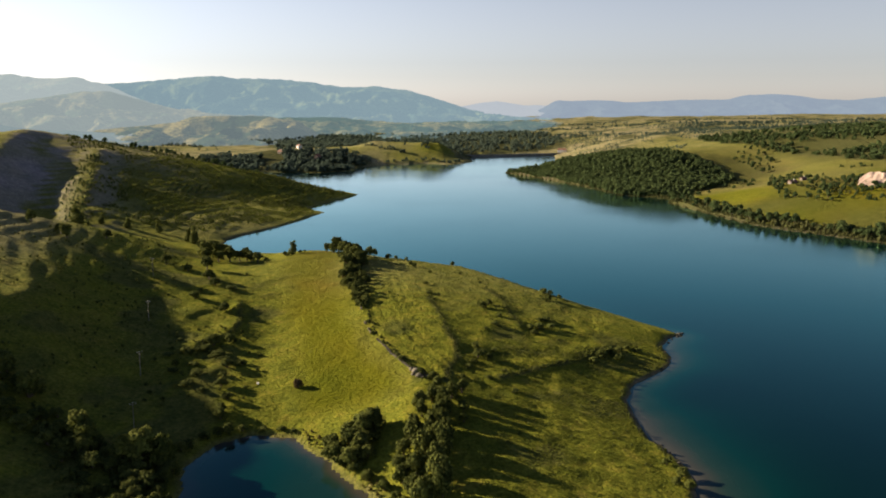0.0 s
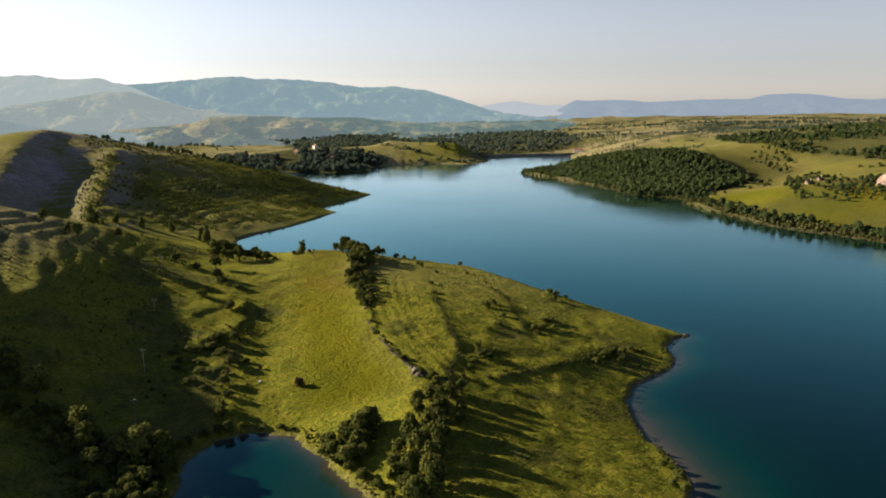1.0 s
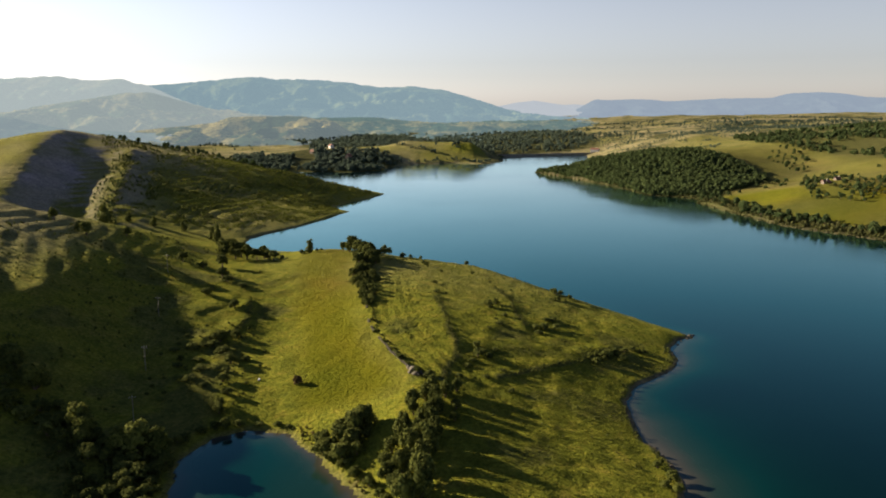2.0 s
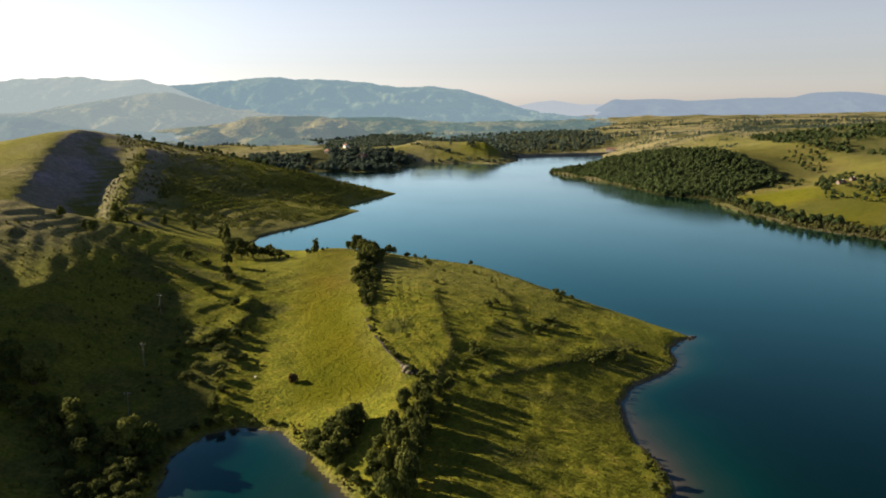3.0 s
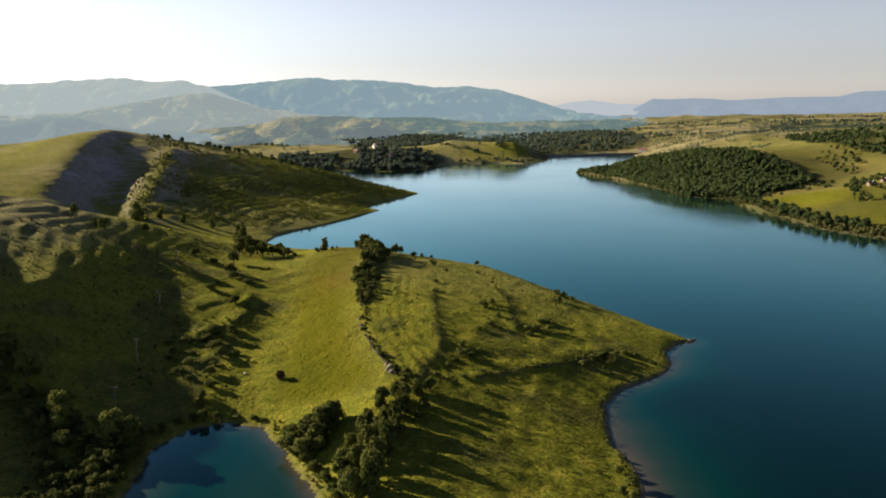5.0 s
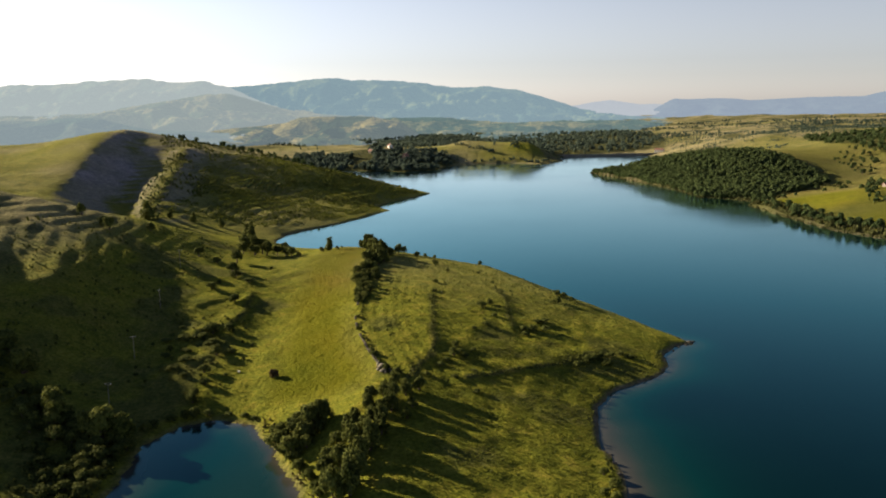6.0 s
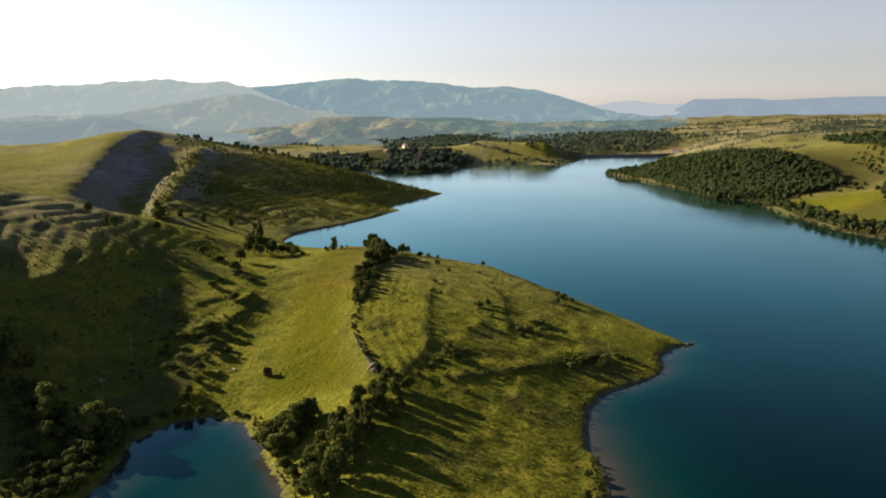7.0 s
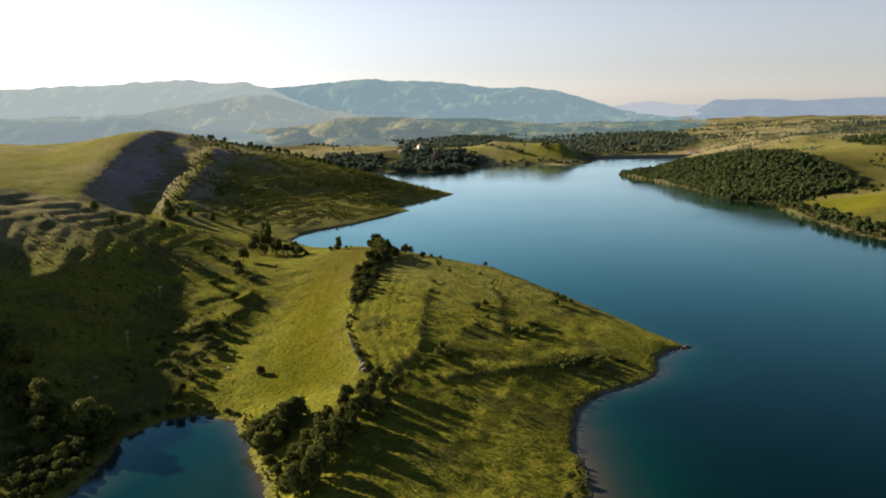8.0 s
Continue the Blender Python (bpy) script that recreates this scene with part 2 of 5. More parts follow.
FAR_HILL = [
    [(-466, 845, 70), (-454, 800, 77), (-449, 772, 79), (-438, 735, 75), (-423, 695, 70.8), (-397, 630, 55.5), (-376, 580, 46), (-361, 540, 39), (-350, 515, 35), (-315, 460, 32)],
    [(-436, 775, 71), (-427, 735, 68), (-411, 695, 62), (-386, 630, 48), (-366, 580, 39), (-352, 540, 33)],
    [(-475, 700, 70.5), (-440, 640, 57.5), (-420, 590, 50)],
    [(-452, 785, 78), (-540, 800, 62), (-650, 860, 53), (-800, 900, 55)],
    [(-520, 740, 68), (-480, 640, 57), (-430, 570, 48.5), (-390, 515, 38), (-370, 450, 37)],
    [(-392, 712, 57), (-382, 680, 47), (-354, 632, 35), (-322, 578, 23), (-295, 530, 15), (-262, 490, 11)],
    [(-361, 744, 60), (-353, 725, 55), (-342, 700, 48.5), (-327, 662, 44.5), (-312, 625, 40), (-297, 585, 34), (-285, 555, 26.5), (-268, 528, 19), (-248, 508, 13)],
    [(-352, 746, 54), (-342, 722, 48), (-331, 698, 41.5), (-316, 660, 36), (-302, 625, 31), (-287, 588, 25)],
    [(-378, 735, 54), (-358, 690, 43.5), (-342, 650, 39), (-325, 612, 34)],
    [(-286, 722, 33.5), (-262, 682, 24), (-246, 640, 17), (-232, 600, 11.5), (-214, 568, 7.5)],
    [(-355, 752, 56), (-320, 785, 47), (-288, 802, 41), (-245, 820, 31), (-208, 832, 23), (-175, 842, 13.5), (-143, 850, 5)],
    [(-270, 768, 34), (-240, 733, 22.5), (-205, 746, 13), (-172, 755, 7.5)],
    [(-224, 640, 12.5), (-210, 601, 9), (-192, 577, 5)], [(-224, 640, 12.5), (-188, 650, 8.5), (-160, 685, 5)], [(-232, 795, 26), (-202, 800, 18.5), (-172, 804, 11)],
    [(-461, 845, 69), (-420, 865, 58), (-380, 905, 46), (-330, 955, 33), (-400, 1000, 22)],
]
EAST_SIDE = [
    [(100, 1085, 7), (150, 1055, 24), (217, 995, 36), (262, 955, 40), (300, 930, 35), (330, 895, 24), (350, 860, 17)],
    [(232, 840, 8), (290, 885, 21)], [(250, 818, 3.5), (300, 825, 12), (345, 870, 17)],
    [(232, 770, 4), (250, 757, 9), (282, 735, 14.5), (286, 704, 16), (300, 665, 14), (340, 620, 15), (400, 560, 16), (500, 450, 20)],
    [(315, 745, 22), (338, 750, 27), (345, 700, 25), (380, 640, 25), (480, 560, 32), (620, 420, 40)],
    [(364, 958, 26), (366, 1022, 40), (420, 1060, 48), (440, 950, 40), (430, 820, 38), (520, 760, 45)],
    [(347, 1334, 46), (432, 1250, 42), (515, 1240, 52), (580, 1230, 60), (700, 1180, 66), (900, 1100, 80)],
    [(230, 1130, 18), (200, 1304, 9), (240, 1450, 14), (320, 1600, 30)],
]
COUNTRY = [
    [(-330, 1260, 20), (-280, 1314, 25), (-200, 1290, 18)], [(-222, 1385, 16), (-197, 1388, 23.5), (-160, 1392, 33.5), (-124, 1395, 31.5), (-62, 1390, 32.5), (-37, 1374, 33), (-20, 1352, 23), (-2, 1335, 8)],
    [(-100, 1480, 12), (27, 1475, 6), (107, 1560, 6), (107, 1703, 12), (307, 1909, 28), (600, 2000, 46)],
    [(-440, 1988, 12), (-650, 1900, 8), (-300, 1750, 12), (-100, 2000, 8), (-250, 2050, 6), (-500, 1500, 8), (-800, 1350, 6)],
    [(100, 2600, 12), (406, 2600, 32), (751, 2600, 42), (1150, 2600, 38), (1800, 2600, 40)], [(700, 1600, 48), (1200, 1500, 60), (1500, 900, 80)],
    [(-1200, 2600, 8), (-500, 2700, 4), (-300, 3000, 0), (0, 3000, 0), (200, 3000, 4), (380, 3000, 22)], [(-200, 2300, 2), (100, 2300, 4)], [(-1000, 1050, 12), (-1500, 1500, 10), (-2500, 2000, 20)], [(-3400, 5000, 30), (0, 5000, 10), (3400, 5000, 30)],
    [(-700, 300, 85), (-900, -200, 90), (-900, -1200, 80)], [(1100, 200, 60), (1500, -800, 60), (3300, 1000, 60)],
]


def along(line, step):
    """Points every so many metres along a line."""
    p = np.array(line, float)
    out = [p[:1]]
    for a, b in zip(p[:-1], p[1:]):
        n = max(1, int(round(np.linalg.norm((b - a)[:2]) / step)))
        out.append(a + (b - a) * (np.arange(1, n + 1) / n)[:, None])
    return np.concatenate(out)


closed = np.concatenate([SHORE, SHORE[:1]])
rim = np.concatenate([along(closed[k:k + 2], 18 if abs(closed[k][1] - 300) < 260 and abs(closed[k][0]) < 250 else 60)[:-1] for k in range(len(SHORE))])
knots = [np.column_stack([rim, np.full(len(rim), 0.3)])]
for group, step in ((PENINSULA, 14), (LEFT_HILL, 16), (FAR_HILL, 22), (EAST_SIDE, 40), (COUNTRY, 250)):
    knots += [along(line, step) for line in group]
knots = np.concatenate(knots)
_, first = np.unique(np.round(knots[:, :2] / 2), axis=0, return_index=True)
knots = knots[np.sort(first)]
KX, KY, KZ = knots.T
system = np.zeros((len(knots) + 3, len(knots) + 3))
system[:-3, :-3] = np.hypot(KX[:, None] - KX, KY[:, None] - KY) - 2.5 * np.eye(len(knots))
system[:-3, -3:] = np.column_stack([np.ones(len(knots)), KX / 1000, KY / 1000])
system[-3:, :-3] = system[:-3, -3:].T
WEIGHTS = np.linalg.solve(system, np.concatenate([KZ, np.zeros(3)]))


def to_line(x, y, line):
    """Distance to a line, and on which side of it (1: left of its way)."""
    best, side = np.full(x.shape, 1e9), np.ones(x.shape)
    p = np.array(line, float)[:, :2]
    for (ax, ay), (bx, by) in zip(p[:-1], p[1:]):
        dx, dy = bx - ax, by - ay
        t = np.clip(((x - ax) * dx + (y - ay) * dy) / (dx * dx + dy * dy), 0, 1)
        d = np.hypot(x - ax - t * dx, y - ay - t * dy)
        nearer = d < best
        side = np.where(nearer, np.where(dx * (y - ay) - dy * (x - ax) > 0, 1.0, -1.0), side)
        best = np.minimum(best, d)
    return best, side


def inside(x, y, poly):
    odd = np.zeros(x.shape, bool)
    p = np.array(poly, float)
    for (ax, ay), (bx, by) in zip(p, np.roll(p, -1, 0)):
        if ay != by:
            odd ^= ((ay > y) != (by > y)) & (x < (bx - ax) * (y - ay) / (by - ay) + ax)
    return odd


# low banks and old terrace edges in the meadows: line, height, the gentle side
BANKS = [
    ([(-12, 332), (-8, 312), (-4, 292), (0, 276), (1, 264), (-2, 252), (-3, 242)], 0.6, -1),
    ([(17, 252), (30, 264), (43, 274), (54, 286), (62, 296)], 1.0, 1),
    ([(14, 356), (22, 340), (24, 322), (28, 306)], 0.5, -1),
    ([(-98, 324), (-93, 306), (-93, 297), (-95, 290), (-100, 287), (-101, 280)], 1.6, -1),
    ([(-39, 306), (-24, 272), (-10, 240), (-13, 220), (-18, 200)], 0.8, -1),
    ([(-34, 345), (-28, 325), (-22, 305), (-20, 290)], 0.35, -1),
    ([(-112, 352), (-106, 335), (-108, 318), (-116, 305)], 0.8, -1),
    ([(-88, 262), (-92, 250), (-98, 242)], 0.8, -1),
]


def shore_distance(x, y):
    """Metres from the shore: above 0 on land, below 0 on the water."""
    wob = 1.2 * vnoise(x, y, 9, 5) + 0.6 * vnoise(x, y, 3.5, 6)
    d, _ = to_line(x, y, closed)
    return np.where(inside(x, y, SHORE), -d, d) + wob * smooth(900, 300, y)


def ground_height(x, y):
    x, y = np.asarray(x, float), np.asarray(y, float)
    shape = x.shape
    x, y = x.ravel(), y.ravel()
    z = np.empty(len(x))
    for s in range(0, len(x), 20000):
        a, b = x[s:s + 20000], y[s:s + 20000]
        far = (a * a + b * b)[:, None] + (KX * KX + KY * KY) - 2 * (np.column_stack([a, b]) @ np.stack([KX, KY]))
        z[s:s + 20000] = np.sqrt(np.maximum(far, 0, out=far), out=far) @ WEIGHTS[:-3] + WEIGHTS[-3] + WEIGHTS[-2] * a / 1000 + WEIGHTS[-1] * b / 1000
    d = shore_distance(x, y)
    inland = smooth(2, 25, d)
    near_hill = smooth(-158, -172, x) * smooth(238, 262, y) * smooth(440, 400, y)
    hill = smooth(10, 40, z) * (1 - 0.8 * near_hill)
    z = z + inland * (1 - 0.55 * near_hill) * (0.35 * fbm(x, y, 30, 11) + 0.30 * fbm(x, y, 5.5, 21, 2)) + hill * inland * (1.5 - 0.9 * smooth(470, 560, y)) * fbm(x, y, 70, 31, 4)
    far = smooth(500, 1000, y)
    z = z + far * inland * (1.0 + 4 * smooth(1100, 2300, y)) * fbm(x, y, 160 + 0 * x, 41, 4)
    # worn terraces across the slopes of the hills
    terraced = inland * smooth(520, 600, y) * smooth(1000, 860, y)
    z = z + terraced * (0.22 + 0.25 * vnoise(x, y, 45, 52)) * np.sin(2 * math.pi * (z / 2.6 + 0.9 * vnoise(x, y, 70, 51)))
    z = z + near_hill * 0.2 * np.sin(2 * math.pi * (z / 3.2 + 0.7 * vnoise(x, y, 34, 108)))
    ribbed = near_hill * smooth(-245, -215, x) * smooth(275, 290, y) * smooth(362, 330, y)
    z = z + ribbed * (0.34 + 0.2 * vnoise(x, y, 40, 60)) * np.sin(2 * math.pi * (0.84 * x + 0.54 * y + 3.5 * vnoise(x, y, 45, 110)) / 9.0)
    z = z + near_hill * (0.22 * vnoise(x, y, 14, 57) + 0.1 * vnoise(x, y, 5.5, 58))
    # old plough ridges beside the field wall
    e, side = to_line(x, y, [(-52, 372), (-45, 335), (-39, 303), (-28, 271), (-11, 242)])
    ploughed = np.where(side > 0, smooth(2, 5, e) * smooth(26, 19, e), 0.0) * smooth(238, 250, y) * smooth(372, 350, y)
    z = z + 0.3 * ploughed * np.sin(2 * math.pi * (e + 0.9 * vnoise(x, y, 14, 59)) / 4.4)
    for line, height, gentle in BANKS:
        e, side = to_line(x, y, line)
        z = z + height * (0.7 + 0.5 * vnoise(x, y, 7, 55)) * np.exp(-(e / np.where(side == gentle, 7.0, 1.3)) ** 2)
    land = np.maximum(z, 0.12 * np.minimum(d, 6)) + 0.35 * (1 - np.exp(-np.maximum(d, 0) / 1.2)) * smooth(40, 5, d)
    bed = -np.minimum(0.12 * -d, 9.0) - 0.15
    return np.where(d > 0, land, bed).reshape(shape)


# ---- the large forms ----
def sheet(name, gx, gy, gz, mat):
    """A ground sheet over the rows gy and columns gx."""
    ny, nx = gz.shape
    me = bpy.data.meshes.new(name)
    xx, yy = np.meshgrid(gx, gy) if gx.ndim == 1 else (gx, gy)
    co = np.column_stack([xx.ravel(), yy.ravel(), gz.ravel()]).astype(np.float32)
    k = (np.arange(ny - 1)[:, None] * nx + np.arange(nx - 1)).ravel()
    quads = np.column_stack([k, k + 1, k + nx + 1, k + nx]).astype(np.int32)
    me.vertices.add(len(co))
    me.vertices.foreach_set("co", co.ravel())
    me.loops.add(quads.size)
    me.loops.foreach_set("vertex_index", quads.ravel())
    me.polygons.add(len(quads))
    me.polygons.foreach_set("loop_start", np.arange(0, quads.size, 4, dtype=np.int32))
    me.update(calc_edges=True)
    me.shade_smooth()
    me.materials.append(mat)
    return new(name, me), co


def spaced(lo, hi, a, b, fine, grow_low, grow_high):
    """Coordinates that are fine from a to b and widen outwards to lo and hi."""
    mid = list(np.arange(a, b, fine))
    up, down, v = [], [], b
    while v < hi:
        up.append(v)
        v += fine + grow_high * (v - b)
    v = a
    while v > lo:
        v -= fine + grow_low * (a - v)
        down.append(v)
    return np.array(down[::-1] + mid + up)


gx = spaced(-3400, 3400, -235, 112, 1.6, 0.017, 0.024)
gy = spaced(-1400, 4960, 165, 470, 1.6, 0.08, 0.014)
XX, YY = np.meshgrid(gx, gy)
ZZ = ground_height(XX, YY)
ground, co = sheet("ground", gx, gy, ZZ, GROUND)
tagged(ground, "hilly grassland with meadows, terraced slopes and bare banks", "ground", kind="structure")

MOWN = [(-53, 228), (-12, 232), (-14, 243), (-28, 272), (-41, 303), (-47, 335), (-53, 370), (-60, 410), (-68, 445), (-78, 466), (-100, 466), (-112, 445), (-104, 400), (-90, 350), (-82, 318), (-72, 290), (-64, 262)]


WOOD_CAPE = [(72, 1115), (106, 1042), (138, 970), (164, 908), (182, 840), (212, 832), (236, 814), (282, 826), (320, 862), (302, 925), (272, 975), (215, 1030), (130, 1098)]
WOOD_SHORE = [(-420, 1130), (-330, 1124), (-215, 1122), (-165, 1155), (-160, 1205), (-150, 1260), (-200, 1300), (-330, 1290), (-430, 1230)]
WOOD_HILL = [(385, 1085), (400, 1270), (430, 1290), (600, 1320), (1000, 1300), (1000, 850), (700, 760), (520, 770), (452, 830), (438, 915), (412, 1018)]
WOOD_DAM = [(-60, 1425), (20, 1400), (40, 1480), (190, 1530), (235, 1700), (215, 2000), (60, 2150), (-350, 2150), (-480, 1750), (-330, 1480), (-160, 1425)]


def lee_of(x, y):
    """Distance to the crest of the far hill's spur, and on which side of it."""
    return to_line(x, y, FAR_HILL[6])


def cover_of(x, y, z):
    d = shore_distance(x, y)
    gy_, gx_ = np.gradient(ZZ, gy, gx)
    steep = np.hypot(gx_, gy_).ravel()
    edge, _ = to_line(x, y, MOWN + MOWN[:1])
    mown = np.where(inside(x, y, MOWN), smooth(0, 16, edge + 5 * smooth(-75, -40, x) + 2 * vnoise(x, y, 8, 76)), 0)
    fields = smooth(0.0, 0.35, vnoise(x, y, 75, 71) + 0.3 * vnoise(x, y, 25, 72)) * smooth(480, 620, y) * smooth(1200, 1050, y)
    mown = np.maximum(mown, fields * (0.8 - 0.1 * smooth(180, 240, x)))
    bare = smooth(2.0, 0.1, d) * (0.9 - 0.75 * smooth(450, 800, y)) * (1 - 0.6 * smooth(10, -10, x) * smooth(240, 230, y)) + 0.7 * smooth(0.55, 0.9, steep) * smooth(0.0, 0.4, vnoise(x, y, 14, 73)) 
    scrub = smooth(0.25, 0.75, fbm(x, y, 22, 74)) * (1 - mown) * (0.6 - 0.35 * smooth(290, 340, y) * smooth(-60, -40, x)) + smooth(1100, 1500, y) * smooth(0.1, 0.5, fbm(x, y, 70, 78)) * 0.8
    east = smooth(205, 245, x) * smooth(520, 580, y) * smooth(1080, 1020, y)
    mown = np.maximum(mown, east * (0.8 + 0.3 * vnoise(x, y, 45, 113)))
    headland = smooth(-100, -140, x) * smooth(500, 540, y) * smooth(1000, 950, y)
    scrub, mown = scrub * (1 - 0.6 * headland), mown * (1 - 0.9 * headland)
    banks = np.min([to_line(x, y, line)[0] for line, _, _ in BANKS[:4]], 0)
    scrub = np.maximum(scrub, 0.9 * smooth(1.7, 0.5, banks + 0.7 * vnoise(x, y, 4, 66)))
    # brown scrub on the slope above the pond, its dark cover also deepening the shade
    shade_scrub = smooth(-92, -112, x + 5 * vnoise(x, y, 18, 67)) * smooth(-215, -170, x) * smooth(330, 290, y) * smooth(120, 150, y)
    scrub = np.maximum(scrub, shade_scrub * (0.30 + 0.3 * vnoise(x, y, 12, 68)))
    floor = inside(x, y, WOOD_CAPE) | inside(x, y, WOOD_SHORE) | inside(x, y, WOOD_DAM)
    scrub = np.maximum(scrub, 0.95 * floor + 0.8 * inside(x, y, WOOD_HILL) + 0.9 * smooth(10, 6, d) * smooth(55, 75, x) * smooth(500, 540, y) * smooth(1180, 1130, y))
    mown = mown * (1 - floor)
    scrub = np.maximum(scrub, smooth(190, 230, x) * smooth(500, 560, y) * smooth(1050, 950, y) * (0.22 + 0.5 * vnoise(x, y, 40, 65)))
    cape = inside(x, y, [(-205, 1310), (-150, 1285), (-121, 1272), (-55, 1290), (-20, 1275), (5, 1310), (-15, 1360), (-60, 1410), (-225, 1410)])
    scrub, mown = scrub * (1 - cape), mown * (1 - cape)
    dry = np.clip(smooth(1000, 1300, y) * (0.8 + 0.4 * vnoise(x, y, 120, 75)) + 0.25 * smooth(180, 260, x) * smooth(0.0, 0.5, vnoise(x, y, 90, 77) + 0.2) * smooth(500, 600, y), 0, 1) + smooth(32, 48, z) * smooth(420, 380, y) * 0.75 + 0.7 * smooth(310, 400, y) * smooth(480, 460, y) * (0.10 * smooth(-125, -108, x) + 0.28 * smooth(-75, -50, x)) + smooth(470, 560, y) * smooth(-90, -130, x) * smooth(1100, 1000, y) * (0.32 + 0.3 * vnoise(x, y, 50, 79) + 0.4 * smooth(700, 800, y) * smooth(-260, -330, x))
    wall_side, _ = to_line(x, y, [(-41, 309), (-33, 281), (-22, 260), (-11, 242), (-14, 215)])
    dry = np.maximum(dry, 0.16 * mown * smooth(11, 1, wall_side + 2.5 * vnoise(x, y, 9, 107)) * smooth(480, 400, y))
    flank_field = smooth(6, 14, to_line(x, y, FAR_HILL[0])[0]) * (to_line(x, y, FAR_HILL[0])[1] < 0) * smooth(520, 560, y) * smooth(1000, 900, y) * smooth(-340, -380, x)
    dry = dry * (1 - flank_field) + flank_field * (0.38 + 0.3 * vnoise(x, y, 40, 109))
    scrub, mown = scrub * (1 - 0.8 * flank_field), mown * (1 - flank_field)
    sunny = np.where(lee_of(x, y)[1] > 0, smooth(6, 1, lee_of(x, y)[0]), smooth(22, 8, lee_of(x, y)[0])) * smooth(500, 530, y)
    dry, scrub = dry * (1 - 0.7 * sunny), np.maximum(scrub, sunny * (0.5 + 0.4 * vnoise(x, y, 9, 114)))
    dry = np.where(cape, 0.28 + 0.4 * vnoise(x, y, 50, 80), dry)
    # pale rock laid on the shaded sides, lifting their shade as haze would
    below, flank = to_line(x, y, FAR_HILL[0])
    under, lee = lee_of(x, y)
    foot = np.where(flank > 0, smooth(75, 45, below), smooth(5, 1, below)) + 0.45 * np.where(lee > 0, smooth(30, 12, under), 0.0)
    hazed_shale = smooth(0.2, 0.4, steep + 0.10 * vnoise(x, y, 12, 69)) * (0.75 + 0.35 * vnoise(x, y, 35, 106)) * foot * smooth(500, 530, y) * smooth(1000, 950, y)
    return np.column_stack([mown, bare, scrub, dry]).clip(0, 1), hazed_shale.clip(0, 1)


cover, hazed_shale = cover_of(*co.astype(float).T)
stony = ground.data.attributes.new("hazed_shale", "FLOAT", "POINT")
stony.data.foreach_set("value", hazed_shale.astype(np.float32))
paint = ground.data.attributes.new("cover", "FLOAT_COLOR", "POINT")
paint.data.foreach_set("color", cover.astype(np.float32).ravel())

wx = spaced(-900, 1500, -120, 130, 3.0, 0.06, 0.06)
wy = spaced(-700, 1480, 150, 350, 3.0, 0.06, 0.06)
WXX, WYY = np.meshgrid(wx, wy)
water, wco = sheet("water", wx, wy, np.zeros(WXX.shape), WATER)
depth = -shore_distance(wco[:, 0].astype(float), wco[:, 1].astype(float))
near_bank = np.where(depth < 0, 1.0, np.exp(-np.maximum(depth, 0) / (7.0 + 4 * vnoise(wco[:, 0].astype(float), wco[:, 1].astype(float), 30, 81))))
tint = water.data.attributes.new("shallow", "FLOAT", "POINT")
pond = smooth(-80, -35, wco[:, 0].astype(float)) * smooth(0, -8, wco[:, 0].astype(float)) * smooth(230, 215, wco[:, 1].astype(float))
shelf = smooth(40, 55, wco[:, 0].astype(float)) * smooth(262, 235, wco[:, 1].astype(float))
near_bank = np.maximum(near_bank, shelf * np.exp(-np.maximum(depth, 0) / 13.0))
near_bank = np.maximum(near_bank, 0.3 * pond)
near_bank = near_bank * (0.15 + 0.85 * smooth(350, 325, wco[:, 1].astype(float)))
tint.data.foreach_set("value", near_bank.astype(np.float32))
tagged(water, "calm dark blue reservoir water with green shallows", "lake", kind="structure")


def mountain(name, y, crest, reach, drop, mat, rough, seed, label):
    """A distant range: its crest as x and height at the distance y, falling towards the lake over reach metres."""
    cx, cz = np.array(crest, float).T
    xs = np.linspace(cx[0], cx[-1], 320)
    top = np.interp(xs, cx, cz)
    top = np.convolve(np.pad(top, 2, mode="edge"), np.ones(5) / 5, "valid")
    rows = np.linspace(-0.25, 1, 64)
    gxx = np.repeat(xs[None], len(rows), 0)
    gyy = y - rows[:, None] * reach + 0 * gxx
    fall = np.where(rows < 0, 1 + rows * 1.5, 1 - np.abs(rows) ** 0.85)[:, None]
    ridged = 1 - np.abs(fbm(gxx + 60 * vnoise(gxx, gyy, 200, seed + 50), gyy, 330, seed, 5)) * 1.6
    z = drop + (top[None] - drop) * fall + rough * (ridged - 0.75) * smooth(0, 0.25, np.abs(rows))[:, None] * smooth(1, 0.8, rows)[:, None]
    z = z + 0.06 * rough * fbm(gxx, gyy, 60, seed + 9, 3)
    ob, _ = sheet(name, gxx, gyy, z, mat)
    return tagged(ob, label, "mountain", kind="structure")


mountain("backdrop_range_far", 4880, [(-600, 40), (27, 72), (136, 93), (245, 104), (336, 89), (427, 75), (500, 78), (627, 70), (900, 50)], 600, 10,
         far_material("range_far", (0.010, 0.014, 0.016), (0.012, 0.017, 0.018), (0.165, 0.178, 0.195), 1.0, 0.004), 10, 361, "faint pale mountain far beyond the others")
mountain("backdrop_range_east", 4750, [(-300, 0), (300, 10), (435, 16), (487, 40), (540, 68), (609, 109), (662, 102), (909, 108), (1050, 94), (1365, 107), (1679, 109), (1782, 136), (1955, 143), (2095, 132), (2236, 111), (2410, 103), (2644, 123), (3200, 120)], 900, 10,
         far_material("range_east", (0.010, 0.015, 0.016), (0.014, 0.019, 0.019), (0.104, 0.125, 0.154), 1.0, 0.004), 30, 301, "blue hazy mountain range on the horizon")
